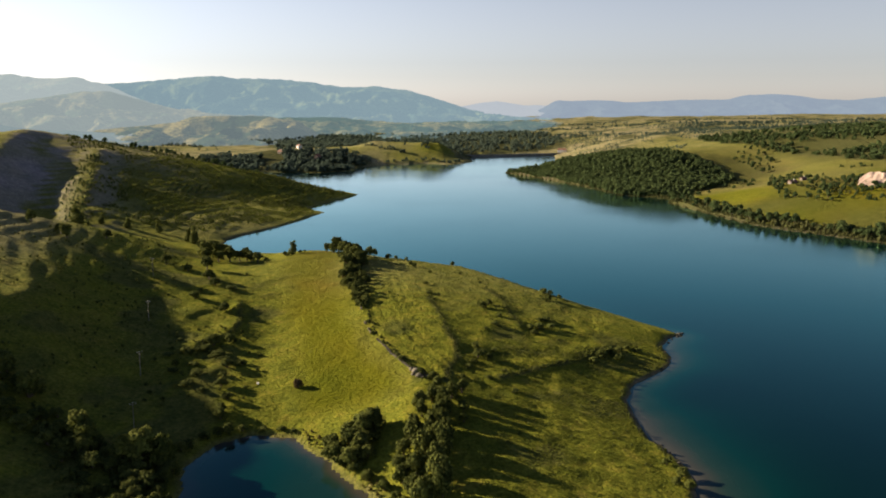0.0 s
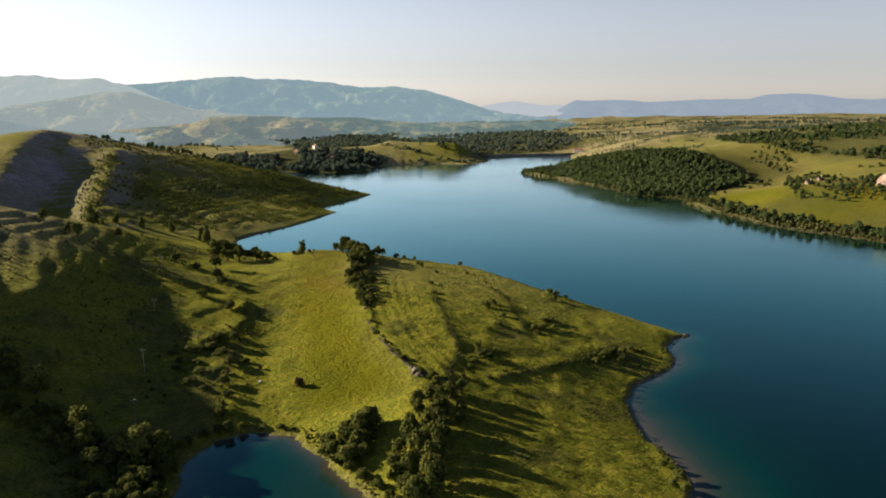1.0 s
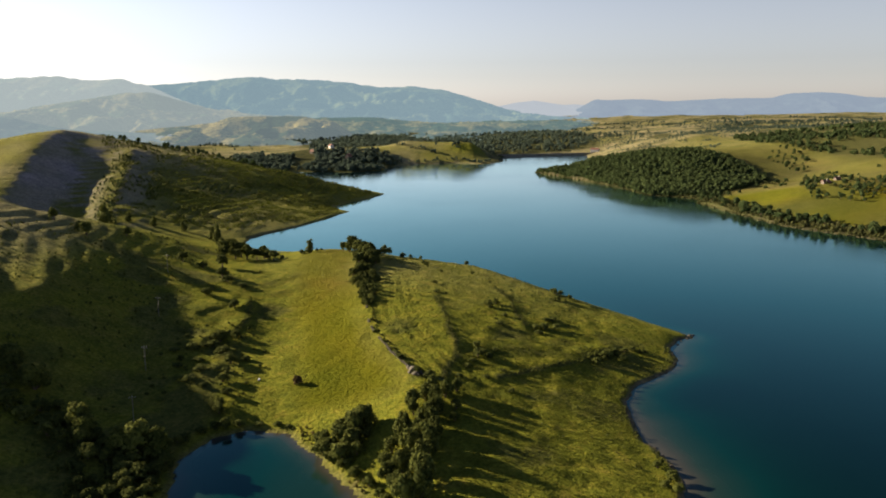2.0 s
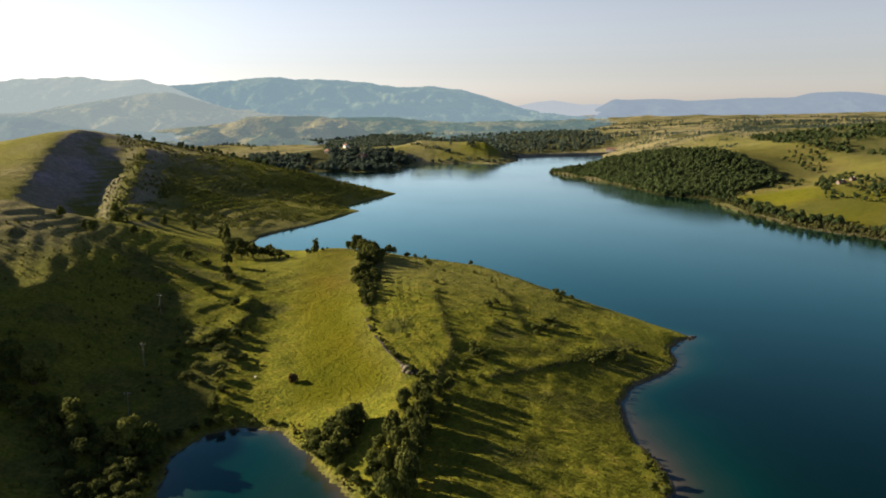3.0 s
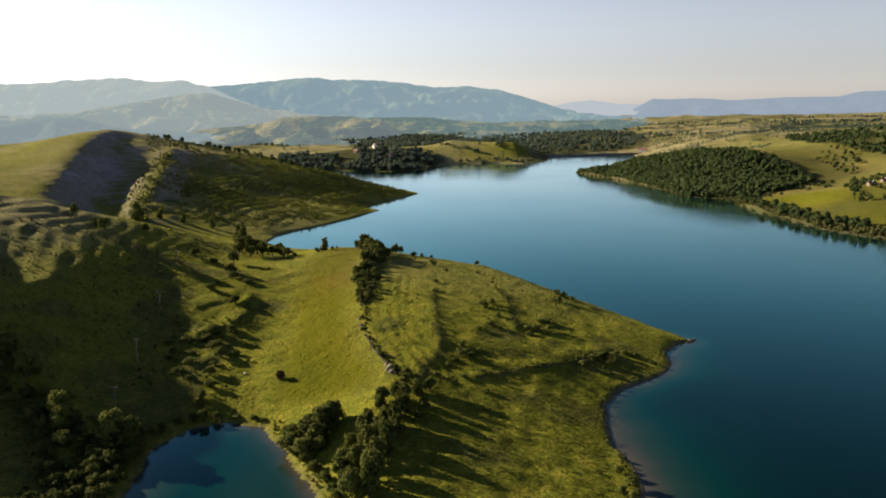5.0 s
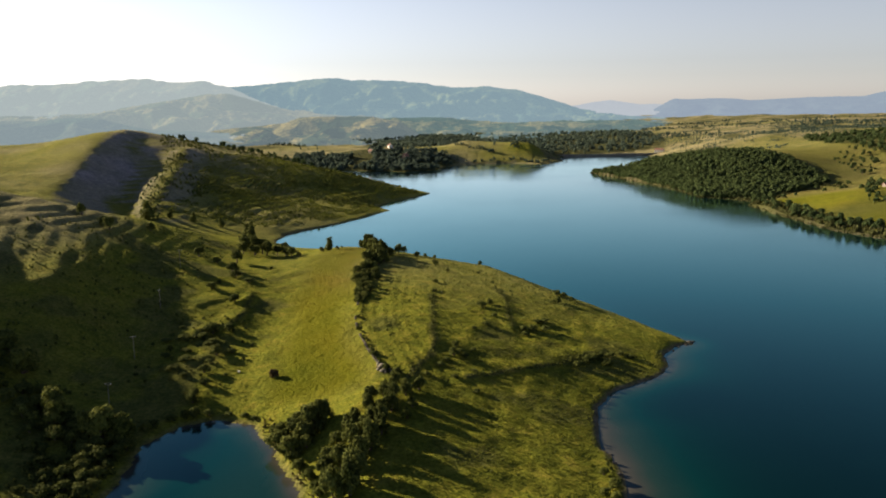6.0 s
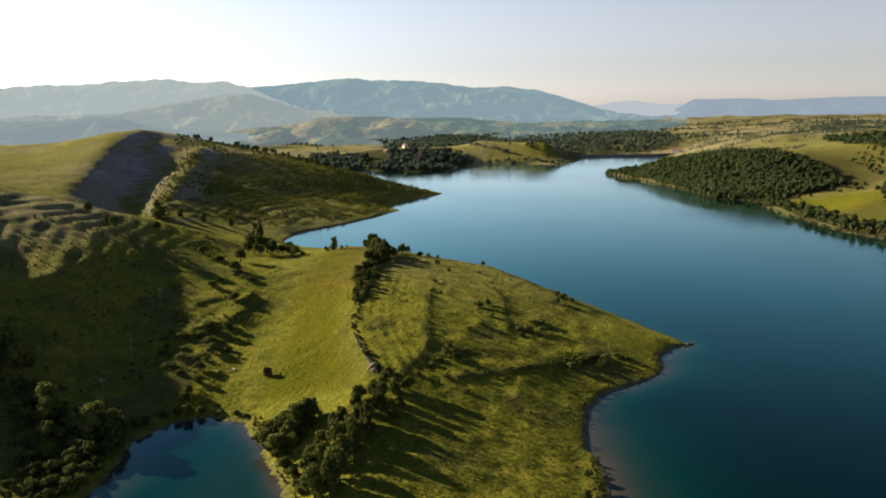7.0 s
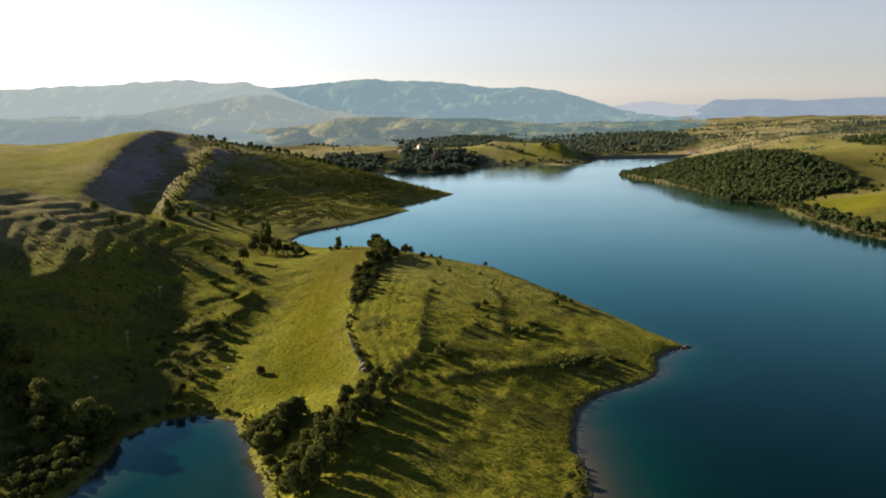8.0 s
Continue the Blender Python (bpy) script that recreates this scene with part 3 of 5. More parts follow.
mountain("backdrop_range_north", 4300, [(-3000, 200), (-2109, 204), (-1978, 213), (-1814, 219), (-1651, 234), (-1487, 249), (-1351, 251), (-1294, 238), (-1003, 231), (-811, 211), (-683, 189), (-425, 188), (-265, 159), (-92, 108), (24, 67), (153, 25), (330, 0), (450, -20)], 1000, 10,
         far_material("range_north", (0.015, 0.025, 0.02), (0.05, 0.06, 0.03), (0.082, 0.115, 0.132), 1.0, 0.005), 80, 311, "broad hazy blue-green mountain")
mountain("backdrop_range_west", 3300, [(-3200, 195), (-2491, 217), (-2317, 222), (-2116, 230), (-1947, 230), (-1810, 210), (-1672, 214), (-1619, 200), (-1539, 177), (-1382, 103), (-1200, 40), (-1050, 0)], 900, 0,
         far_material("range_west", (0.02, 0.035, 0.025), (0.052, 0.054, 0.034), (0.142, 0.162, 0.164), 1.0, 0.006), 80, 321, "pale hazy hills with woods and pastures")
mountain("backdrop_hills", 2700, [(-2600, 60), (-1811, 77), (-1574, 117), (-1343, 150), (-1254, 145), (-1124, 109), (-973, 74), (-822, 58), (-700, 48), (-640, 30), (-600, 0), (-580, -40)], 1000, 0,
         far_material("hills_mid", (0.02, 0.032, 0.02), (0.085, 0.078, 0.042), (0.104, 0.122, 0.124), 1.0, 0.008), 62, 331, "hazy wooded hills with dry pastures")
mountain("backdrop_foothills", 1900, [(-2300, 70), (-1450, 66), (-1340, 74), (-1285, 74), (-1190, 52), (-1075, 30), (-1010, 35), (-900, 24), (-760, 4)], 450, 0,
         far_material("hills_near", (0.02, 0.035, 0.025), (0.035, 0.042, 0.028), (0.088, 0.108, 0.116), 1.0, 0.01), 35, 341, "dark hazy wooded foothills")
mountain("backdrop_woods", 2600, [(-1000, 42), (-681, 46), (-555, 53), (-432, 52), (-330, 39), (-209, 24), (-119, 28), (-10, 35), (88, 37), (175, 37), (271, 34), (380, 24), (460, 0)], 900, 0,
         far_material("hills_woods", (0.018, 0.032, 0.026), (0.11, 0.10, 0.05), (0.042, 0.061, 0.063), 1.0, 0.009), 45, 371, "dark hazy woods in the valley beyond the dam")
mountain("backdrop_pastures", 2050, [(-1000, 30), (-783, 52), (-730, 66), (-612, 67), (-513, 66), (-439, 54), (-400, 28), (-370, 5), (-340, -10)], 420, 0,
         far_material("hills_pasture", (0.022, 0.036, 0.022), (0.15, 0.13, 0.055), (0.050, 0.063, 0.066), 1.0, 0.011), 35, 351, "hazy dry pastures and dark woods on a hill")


# ---- plants ----
def array_mesh(name, verts, tris, mat, even=False):
    me = bpy.data.meshes.new(name)
    me.vertices.add(len(verts))
    me.vertices.foreach_set("co", np.ascontiguousarray(verts, np.float32).ravel())
    me.loops.add(tris.size)
    me.loops.foreach_set("vertex_index", np.ascontiguousarray(tris, np.int32).ravel())
    me.polygons.add(len(tris))
    me.polygons.foreach_set("loop_start", np.arange(0, tris.size, 3, dtype=np.int32))
    me.update(calc_edges=True)
    if even:
        me.shade_smooth()
    me.materials.append(mat)
    return me


def part(name, me, parent, label=""):
    ob = new(name, me)
    ob.parent = parent
    return tagged(ob, label)


def ball(subdivisions):
    bm = bmesh.new()
    bmesh.ops.create_icosphere(bm, subdivisions=subdivisions, radius=1)
    v = np.array([tuple(p.co) for p in bm.verts])
    f = np.array([[p.index for p in q.verts] for q in bm.faces])
    bm.free()
    return v, f


BALL = ball(1)
BALL_FINE = ball(2)


def clumps(rng, blobs, count, size, core=0.66, cores=99):
    """Leaf clumps, small folded leaves of triangles, over a cluster of lobes (x, y, z, radius), round a dark leafy core."""
    b = np.array(blobs, float)
    pick = rng.choice(len(b), count, p=b[:, 3] ** 2 / (b[:, 3] ** 2).sum())
    way = rng.normal(size=(count, 3))
    way[:, 2] += 0.25
    way /= np.linalg.norm(way, axis=1)[:, None]
    at = b[pick, :3] + way * (b[pick, 3] * rng.uniform(0.72, 1.12, count))[:, None]
    out = way + rng.normal(size=(count, 3)) * 0.45
    out /= np.linalg.norm(out, axis=1)[:, None]
    u = np.cross(out, rng.normal(size=(count, 3)))
    u /= np.linalg.norm(u, axis=1)[:, None]
    v = np.cross(out, u)
    s = (size * rng.uniform(0.6, 1.35, count))[:, None]
    fold = out * s * 0.35
    verts = np.stack([at + u * s, at + v * s * 0.7 - fold, at - u * s, at - v * s * 0.7 - fold], 1).reshape(-1, 3)
    k = np.arange(count)[:, None] * 4
    tris = np.concatenate([k + [0, 1, 2], k + [0, 2, 3]])
    cv, cf = BALL
    for x, y, z, r in blobs[:cores]:
        tris = np.concatenate([tris, cf + len(verts)])
        lump = cv * r * core * rng.uniform(0.85, 1.1, (len(cv), 1)) + (x, y, z)
        verts = np.concatenate([verts, lump])
    return verts, tris


def tube(points, radii, sides=6):
    p = np.array(points, float)
    a = np.arange(sides) * 2 * math.pi / sides
    ring = np.column_stack([np.cos(a), np.sin(a), 0 * a])
    verts = np.concatenate([q + ring * r for q, r in zip(p, radii)])
    tris = []
    for k in range(len(p) - 1):
        for s in range(sides):
            i, j = k * sides + s, k * sides + (s + 1) % sides
            tris += [[i, j, j + sides], [i, j + sides, i + sides]]
    return verts, np.array(tris)


def joined(pieces):
    verts, tris, n = [], [], 0
    for v, f in pieces:
        verts.append(v)
        tris.append(f + n)
        n += len(v)
    return np.concatenate(verts), np.concatenate(tris)


def lobes_round(rng, low, high, radius, count):
    """Lobes of a broad, uneven crown between two heights."""
    out = [(0, 0, (low + high) / 2, radius * 0.62)]
    for k in range(count):
        a, h = rng.uniform(0, 6.283), rng.uniform(0.05, 1)
        spread = radius * (0.78 - 0.5 * h ** 2.2) * rng.uniform(0.6, 1.05)
        out.append((spread * math.cos(a), spread * math.sin(a), low + (high - low) * h * 0.86, radius * rng.uniform(0.2, 0.38)))
    return out


def lobes_tall(rng, low, high, radius, count):
    return [(radius * 0.3 * rng.uniform(-1, 1), radius * 0.3 * rng.uniform(-1, 1), low + (high - low) * (k + 0.5) / count,
             radius * (1.0 - 0.72 * (k / count) ** 1.3) * rng.uniform(0.85, 1.1)) for k in range(count)]


def tree_mesh(kind, seed, count, size, leaf):
    """Meshes of a plant one metre high: its foliage and its stem."""
    rng = np.random.default_rng(seed)
    if kind == "bush":
        v, f = clumps(rng, lobes_round(rng, 0.12, 0.88, 0.56, 16), count, size, cores=6)
        stem = joined([tube([(0, 0, -0.15), (0.05, 0.02, 0.25), (0.12, 0.05, 0.5)], (0.05, 0.04, 0.015)), tube([(0.02, 0, -0.15), (-0.08, 0.04, 0.25), (-0.2, 0.1, 0.5)], (0.045, 0.035, 0.015)),
                       tube([(0, 0.03, -0.15), (0.02, -0.1, 0.2), (0.05, -0.22, 0.45)], (0.04, 0.03, 0.015))])
    elif kind == "tall":
        v, f = clumps(rng, lobes_tall(rng, 0.1, 0.92, 0.24, 7), count, size)
        stem = tube([(0, 0, -0.15), (0.01, 0, 0.3), (0, 0.01, 0.9)], (0.035, 0.028, 0.008))
    else:
        v, f = clumps(rng, lobes_round(rng, 0.26, 0.92, 0.44, 16), count, size, cores=6)
        stem = joined([tube([(0, 0, -0.15), (0.015, 0.01, 0.2), (0.0, 0.02, 0.42), (0.02, 0.0, 0.7)], (0.05, 0.038, 0.03, 0.01)),
                       tube([(0.01, 0.01, 0.25), (0.12, 0.06, 0.42), (0.22, 0.1, 0.58)], (0.025, 0.018, 0.008)),
                       tube([(0.01, 0.01, 0.3), (-0.1, 0.08, 0.46), (-0.2, 0.12, 0.6)], (0.022, 0.016, 0.008)),
                       tube([(0.0, 0.02, 0.34), (0.02, -0.12, 0.5), (0.05, -0.22, 0.62)], (0.022, 0.016, 0.008))])
    return array_mesh(kind + "_foliage", v, f, leaf), array_mesh(kind + "_stem", *stem, BARK, True)


def kind_of_plant(name, form, seeds, count, size, leaf):
    """Some shapes of one kind of plant: pairs of foliage and stem."""
    return name, [tree_mesh(form, s, count, size, leaf) for s in seeds]


HAWTHORN = kind_of_plant("hawthorn_bush", "bush", (1, 2, 3, 4), 900, 0.058, LEAF)
PALE_BUSH = kind_of_plant("willow_bush", "bush", (5, 6), 1000, 0.06, LEAF_PALE)
OAK = kind_of_plant("field_tree", "round", (7, 8, 9), 1000, 0.052, LEAF)
POPLAR = kind_of_plant("poplar_tree", "tall", (10, 11), 500, 0.055, LEAF)
SHRUB = kind_of_plant("shrub", "bush", (12, 13, 14), 200, 0.13, LEAF)
BANK_TREE = kind_of_plant("bank_tree", "round", (15, 16, 17), 300, 0.095, LEAF_FAR)
seen_first = {}
pick = random.Random(5)


def plant(kind, x, y, height, width, label, category, group=""):
    """One plant of a kind, rooted in the ground."""
    name, shapes = kind
    k = pick.randrange(len(shapes))
    z = float(ground_height(np.array([x]), np.array([y]))[0])
    m = pose(x, y, z - 0.05, pick.uniform(-4, 4), pick.uniform(-4, 4), pick.uniform(0, 360)) @ Matrix.Diagonal((width, width, height, 1))
    key = (name, k, label)
    if key in seen_first:
        first = seen_first[key]
        return copy_thing(first, m @ Matrix.Diagonal((1 / first.scale.x, 1 / first.scale.y, 1 / first.scale.z, 1)))
    root = tagged(new(name), label, category, group)
    root.matrix_basis = m
    part("crown" if "tree" in name else "foliage", shapes[k][0], root)
    part("trunk" if "tree" in name else "stem", shapes[k][1], root)
    seen_first[key] = root
    return root


def row(kind, places, label, category, group="", spread=0.0, vary=0.15):
    for x, y, h, w in places:
        s = 1 + pick.uniform(-vary, vary)
        plant(kind, x + pick.uniform(-spread, spread), y + pick.uniform(-spread, spread), h * s, w * s, label, category, group)


def strewn(kind, area, count, low, high, label, category, group, gap=3.0, seed=1, keep=None):
    """Plants strewn over an area, at least gap metres apart."""
    rng = np.random.default_rng(seed)
    p = np.array(area, float)
    kept = []
    for _ in range(60):
        x, y = rng.uniform(p[:, 0].min(), p[:, 0].max(), 400), rng.uniform(p[:, 1].min(), p[:, 1].max(), 400)
        ok = inside(x, y, area) & (shore_distance(x, y) > 1.5)
        if keep is not None:
            ok &= keep(x, y)
        for a, b in zip(x[ok], y[ok]):
            if len(kept) < count and all((a - c) ** 2 + (b - d) ** 2 > gap * gap for c, d in kept):
                kept.append((a, b))
        if len(kept) >= count:
            break
    for a, b in kept:
        h = rng.uniform(low, high) * rng.uniform(0.8, 1.1)
        plant(kind, a, b, h, h * rng.uniform(0.9, 1.4), label, category, group)


def woodland(name, area, count, low, high, leaf, clump_count, label, seed, keep=None, places=None):
    """A wood or scrub whose plants nobody could count, over an area or at the given places: crowns and stems in one mesh."""
    rng = np.random.default_rng(seed)
    shapes = []
    for _ in range(5):
        v, f = clumps(rng, lobes_round(rng, -0.04, 0.9, 0.48, 7), clump_count, 0.18 if clump_count < 50 else 0.15, 0.85, 1 if clump_count < 50 else 3)
        tv, tf = tube([(0, 0, -0.2), (0, 0, 0.5)], (0.035, 0.02), 4)
        shapes.append(joined([(v, f), (tv, tf)]))
    p = np.array(area, float)
    x, y = rng.uniform(p[:, 0].min(), p[:, 0].max(), count * 12), rng.uniform(p[:, 1].min(), p[:, 1].max(), count * 12)
    ok = inside(x, y, area) & (shore_distance(x, y) > 0.3)
    if keep is not None:
        ok &= keep(x, y)
    x, y = x[ok][:count], y[ok][:count]
    if places is not None:
        x, y = (np.array(places) + rng.normal(size=(len(places), 2)) * 0.6).T
    z = ground_height(x, y)
    pieces = []
    for a, b, c in zip(x, y, z):
        v, f = shapes[rng.integers(5)]
        h, t = rng.uniform(low, high), rng.uniform(0, 6.283)
        w = h * rng.uniform(0.75, 1.1)
        turn = np.array([[math.cos(t), -math.sin(t), 0], [math.sin(t), math.cos(t), 0], [0, 0, 1]])
        pieces.append(((v * (w, w, h)) @ turn.T + (a, b, c - 0.04 * h), f))
    return tagged(new(name, array_mesh(name, *joined(pieces), leaf)), label, "wood", kind="stuff")


# hedge on the crest of the headland, and the tall trees in it
row(OAK, [(-80, 448, 6, 6), (-71, 436, 11, 11), (-66, 424, 10, 11), (-60, 412, 10, 10), (-56, 400, 9, 9), (-58, 385, 8, 9), (-75, 441, 9, 9), (-63, 418, 10, 10), (-64, 432, 9, 9), (-56, 408, 9, 9), (-53, 393, 8, 8.5)], "dark green broad tree in the overgrown field hedge", "tree", "trees of the field hedge")
row(HAWTHORN, [(-55, 378, 5, 6), (-54, 368, 5, 6), (-52, 358, 4.5, 5.5), (-50, 350, 4, 5), (-47, 343, 4, 5), (-43, 335, 4.2, 5.5), (-40, 327, 3.6, 5), (-40, 319, 3.0, 4.5), (-41, 311, 2.2, 3),
               (-60, 395, 6, 7), (-61, 404, 7, 7), (-56, 372, 5.5, 6), (-52, 347, 4.4, 5), (-47, 337, 4.2, 5), (-44, 323, 3.4, 4.5), (-42, 315, 2.6, 4), (-52, 383, 5, 6), (-57, 392, 6.5, 7), (-48, 362, 4, 5), (-44, 350, 3.6, 5), (-50, 390, 5, 6), (-54, 415, 5, 6), (-61, 432, 5, 6), (-51, 372, 5, 6), (-57, 362, 4.5, 5), (-46, 356, 4, 5), (-50, 340, 4, 5), (-46, 329, 3.6, 5), (-55, 350, 4, 5)],
    "dense dark hawthorn bush in the field hedge", "bush", "bushes of the field hedge", 1.0)
woodland("hedge_undergrowth", MOWN, 1, 1.8, 4.2, LEAF, 90, "dense undergrowth filling the field hedge", 34, places=[(x + dx, y) for dx in (-1.5, 1.8) for x, y in along([(-68, 430), (-60, 405), (-56, 380), (-52, 358), (-47, 338), (-43, 322), (-41, 312)], 1.8)])
row(HAWTHORN, [(-33, 282, 1.6, 2.4), (-28, 271, 1.4, 2.2), (-19, 257, 1.8, 3.4), (-12, 246, 2.2, 4), (-36, 292, 1.5, 2.2), (-8, 243, 2.6, 4)], "low dark bush against the dry stone wall", "bush", "bushes along the wall", 0.5)
row(SHRUB, [(x + 1.3, y + 0.3, pick.uniform(0.5, 1.2), pick.uniform(1.0, 2.0)) for x, y in along([(-39, 306), (-33, 281), (-22, 260), (-11, 242)], 3.0)], "low dark scrub in the lee of the stone wall", "shrub", "scrub along the wall", 0.4)
for line, _, _ in BANKS[:4]:
    woodland("bank_scrub", line, 1, 0.5, 1.5, LEAF, 90, "low dark scrub growing along an old field bank", 15, places=[tuple(p) for p in along(line, 1.5)])
# trees below the end of the wall, down to the pond
row(HAWTHORN, [(-5.8, 234, 6, 4.8), (-7.8, 226, 6.5, 4.8), (-0.8, 230, 7, 4.8), (2.2, 235, 5, 4.0), (-9.8, 217, 7, 4.8), (-4.8, 213, 8, 5.2), (-12.8, 208, 6.5, 5.2), (-6.8, 203, 9, 5.6), (-14.8, 199, 6, 5.2), (-8.8, 195, 9, 6.0), (-3.8, 224, 7.5, 5.2), (-7.8, 209, 8, 5.6), (-10.8, 222, 6, 4.4), (-2.8, 218, 8, 5.2), (-11.8, 203, 7.5, 5.2), (-2.8, 203, 8.5, 5.6), (-3.8, 194, 9.5, 6.0), (-13.8, 187, 6, 5.2), (-7.8, 173, 9, 6.4),
               (-14.8, 192, 5.5, 4.8), (-9.8, 187, 8.5, 6.0), (-3.8, 181, 9.5, 6.4), (-10.8, 180, 7, 5.6), (-3.8, 174, 10, 6.4), (-3.8, 207, 8, 4.8), (-4.8, 198, 9, 5.6), (-3.8, 189, 9.5, 6.4), (3.2, 222, 3.5, 3.6)],
    "bushy dark tree in the thicket below the wall", "bush", "thicket below the wall", 0.8)
row(PALE_BUSH, [(-4, 219, 6.5, 3.6), (3, 214, 3.6, 3.2)], "pale green young tree in the thicket", "bush", "thicket below the wall")
row(HAWTHORN, [(-35, 204, 6, 7), (-30, 200, 7, 8), (-27, 205, 8, 8), (-27, 211, 9, 8.5), (-37, 209, 5.5, 6.5), (-29, 214, 9, 8), (-32, 208, 8, 8), (-33, 213, 7, 7), (-26, 201, 6, 6.5), (-25, 214, 8, 7)],
    "dense rounded tree clump beside the pond", "bush", "clump beside the pond", 0.6)
woodland("pond_bank_scrub", MOWN, 1, 0.6, 1.7, leaf_material("dry_bank_leaves", (0.060, 0.052, 0.018), (0.135, 0.115, 0.036), 0.2), 60, "low brownish scrub along the pond shore", 36, places=[(x + dx, y + dx) for dx in (0.9, 2.4) for x, y in along([(-10, 162), (-16, 177), (-26, 190), (-33, 199), (-43, 212), (-51, 221)], 1.5) if vnoise(x + dx, y, 6.0, 112) > -0.35])
row(PALE_BUSH, [(-24, 192, 3, 4.2), (-19, 186, 3, 4), (-16, 181, 3, 4), (-29, 197, 2.6, 3.6), (-33, 201, 2.2, 3), (-13, 177, 2.6, 3.6), (-38, 208, 2.2, 3)], "low pale scrub on the pond bank", "bush", "scrub on the pond bank", 0.6)
# the slope left of the pond
row(PALE_BUSH, [(-91, 197, 10.5, 10), (-86, 199, 9, 9), (-111, 201, 11, 9.5), (-96, 197, 9, 8), (-107, 198, 8.5, 8), (-135, 219, 8.5, 9), (-146, 226, 8.5, 9)], "pale sunlit willow bush above the pond", "bush", "bushes above the pond")
row(HAWTHORN, [(-100, 196, 4.5, 6), (-85, 197, 4.5, 6), (-82, 191, 4.5, 5.5), (-80, 184, 4, 5), (-92, 190, 4.5, 6), (-104, 191, 4, 5.5), (-116, 203, 5, 6), (-134, 220, 5, 7), (-139, 223, 5.5, 7), (-145, 224, 5.5, 7), (-137, 208, 5, 6),
               (-127, 208, 4, 6), (-122, 212, 4, 5), (-86, 204, 4, 5), (-83, 209, 3.5, 4.5), (-88, 183, 4, 6), (-79, 178, 4, 5), (-83, 176, 4, 6), (-90, 188, 4, 6), (-85, 186, 5, 7), (-81, 196, 4, 5), (-98, 201, 4, 6), (-104, 199, 4, 6), (-117, 197, 5, 7), (-122, 201, 5, 7), (-128, 203, 4, 6), (-135, 206, 5, 7), (-141, 214, 5, 7), (-149, 229, 5, 7), (-94, 181, 3, 5), (-101, 184, 3, 5), (-109, 189, 3.5, 6), (-88, 176, 3.5, 5), (-84, 170, 3.5, 5), (-93, 174, 3, 5), (-90, 193, 5, 6), (-96, 191, 4.5, 6), (-101, 190, 4.5, 6), (-106, 195, 5, 6), (-112, 194, 4.5, 6), (-79, 169, 3.5, 5), (-98, 178, 3, 5), (-88, 166, 3, 5), (-86, 180, 4, 5.5), (-77, 173, 3, 4)], "dark shaded bush on the slope above the pond", "bush", "bushes above the pond", 0.8)
row(SHRUB, [(-73, 222, 3.6, 4), (-76, 221, 3, 4), (-69, 224, 2.2, 3.5), (-63, 225, 1.4, 3.2), (-57, 225, 1.3, 3.2), (-79, 218, 2.4, 4), (-82, 212, 2.4, 4), (-52, 224, 1.2, 2.6)], "dark shrub overhanging the pond shore", "shrub", "shrubs on the pond shore", 0.5)
BROWN = kind_of_plant("hawthorn_bush", "bush", (18,), 1000, 0.055, leaf_material("brown_leaves", (0.050, 0.036, 0.020), (0.125, 0.090, 0.045)))
row(BROWN, [(-56, 250, 3.4, 3.6)], "lone brownish hawthorn in the mown meadow", "bush")
woodland("pond_thicket", [(-122, 205), (-86, 205), (-79, 190), (-75, 172), (-76, 156), (-97, 162), (-108, 183)], 190, 1.2, 3.2, LEAF, 70, "dark thicket on the steep bank above the pond", 35)
# crest of the headland
row(POPLAR, [(-101, 446, 8.5, 9)], "slender dark green conical tree on the crest", "tree")
row(SHRUB, [(-105, 443, 3, 3), (-103, 441, 2.2, 2.4), (-98, 452, 2, 2.2), (-96, 455, 1.6, 2), (-41, 429, 3.4, 4), (-36, 433, 2, 2.4), (-30, 430, 2.4, 2.6), (-3, 430, 3.2, 3), (-26, 408, 2.4, 3), (-23, 399, 3, 3.2),
            (-14, 385, 2, 2.4), (45, 352, 3.4, 4.6), (44, 366, 3, 5), (48, 368, 2.6, 4), (52, 362, 2.2, 3), (12, 325, 3, 4), (15, 330, 2.6, 3.4), (36, 307, 2.6, 5), (32, 306, 2.4, 4), (41, 309, 2, 4), (9, 267, 3.4, 4.5),
            (13, 268, 2.4, 4), (59, 287, 3, 5.5), (64, 293, 3, 5), (55, 281, 2.4, 4), (68, 296, 2.4, 4), (72, 300, 2, 4), (21, 242, 1.4, 3), (8, 276, 2.2, 3), (5, 258, 1.4, 3.4), (7, 262, 1.6, 3.6), (11, 272, 1.4, 3), (15, 276, 1.2, 3), (2, 247, 1.4, 3), (13, 295, 1.4, 2.6), (17, 302, 1.4, 3.6), (19, 313, 1.6, 3), (33, 301, 1.4, 4), (40, 318, 2, 5), (37, 316, 1.6, 4), (12, 250, 1.2, 3), (18, 257, 1.2, 3.4), (76, 299, 1.6, 4), (66, 289, 2, 4.5), (61, 291, 2.4, 4.5), (-13, 339, 1.6, 3.4), (-15, 355, 1.6, 3), (2, 388, 1.4, 2.6), (12, 367, 1.4, 2.6)], "small dark shrub standing in the rough grass", "shrub", "shrubs on the headland", 0.3)
row(OAK, [(-52, 430, 7, 7), (-49, 432, 6, 6)], "small round tree near the crest", "tree")
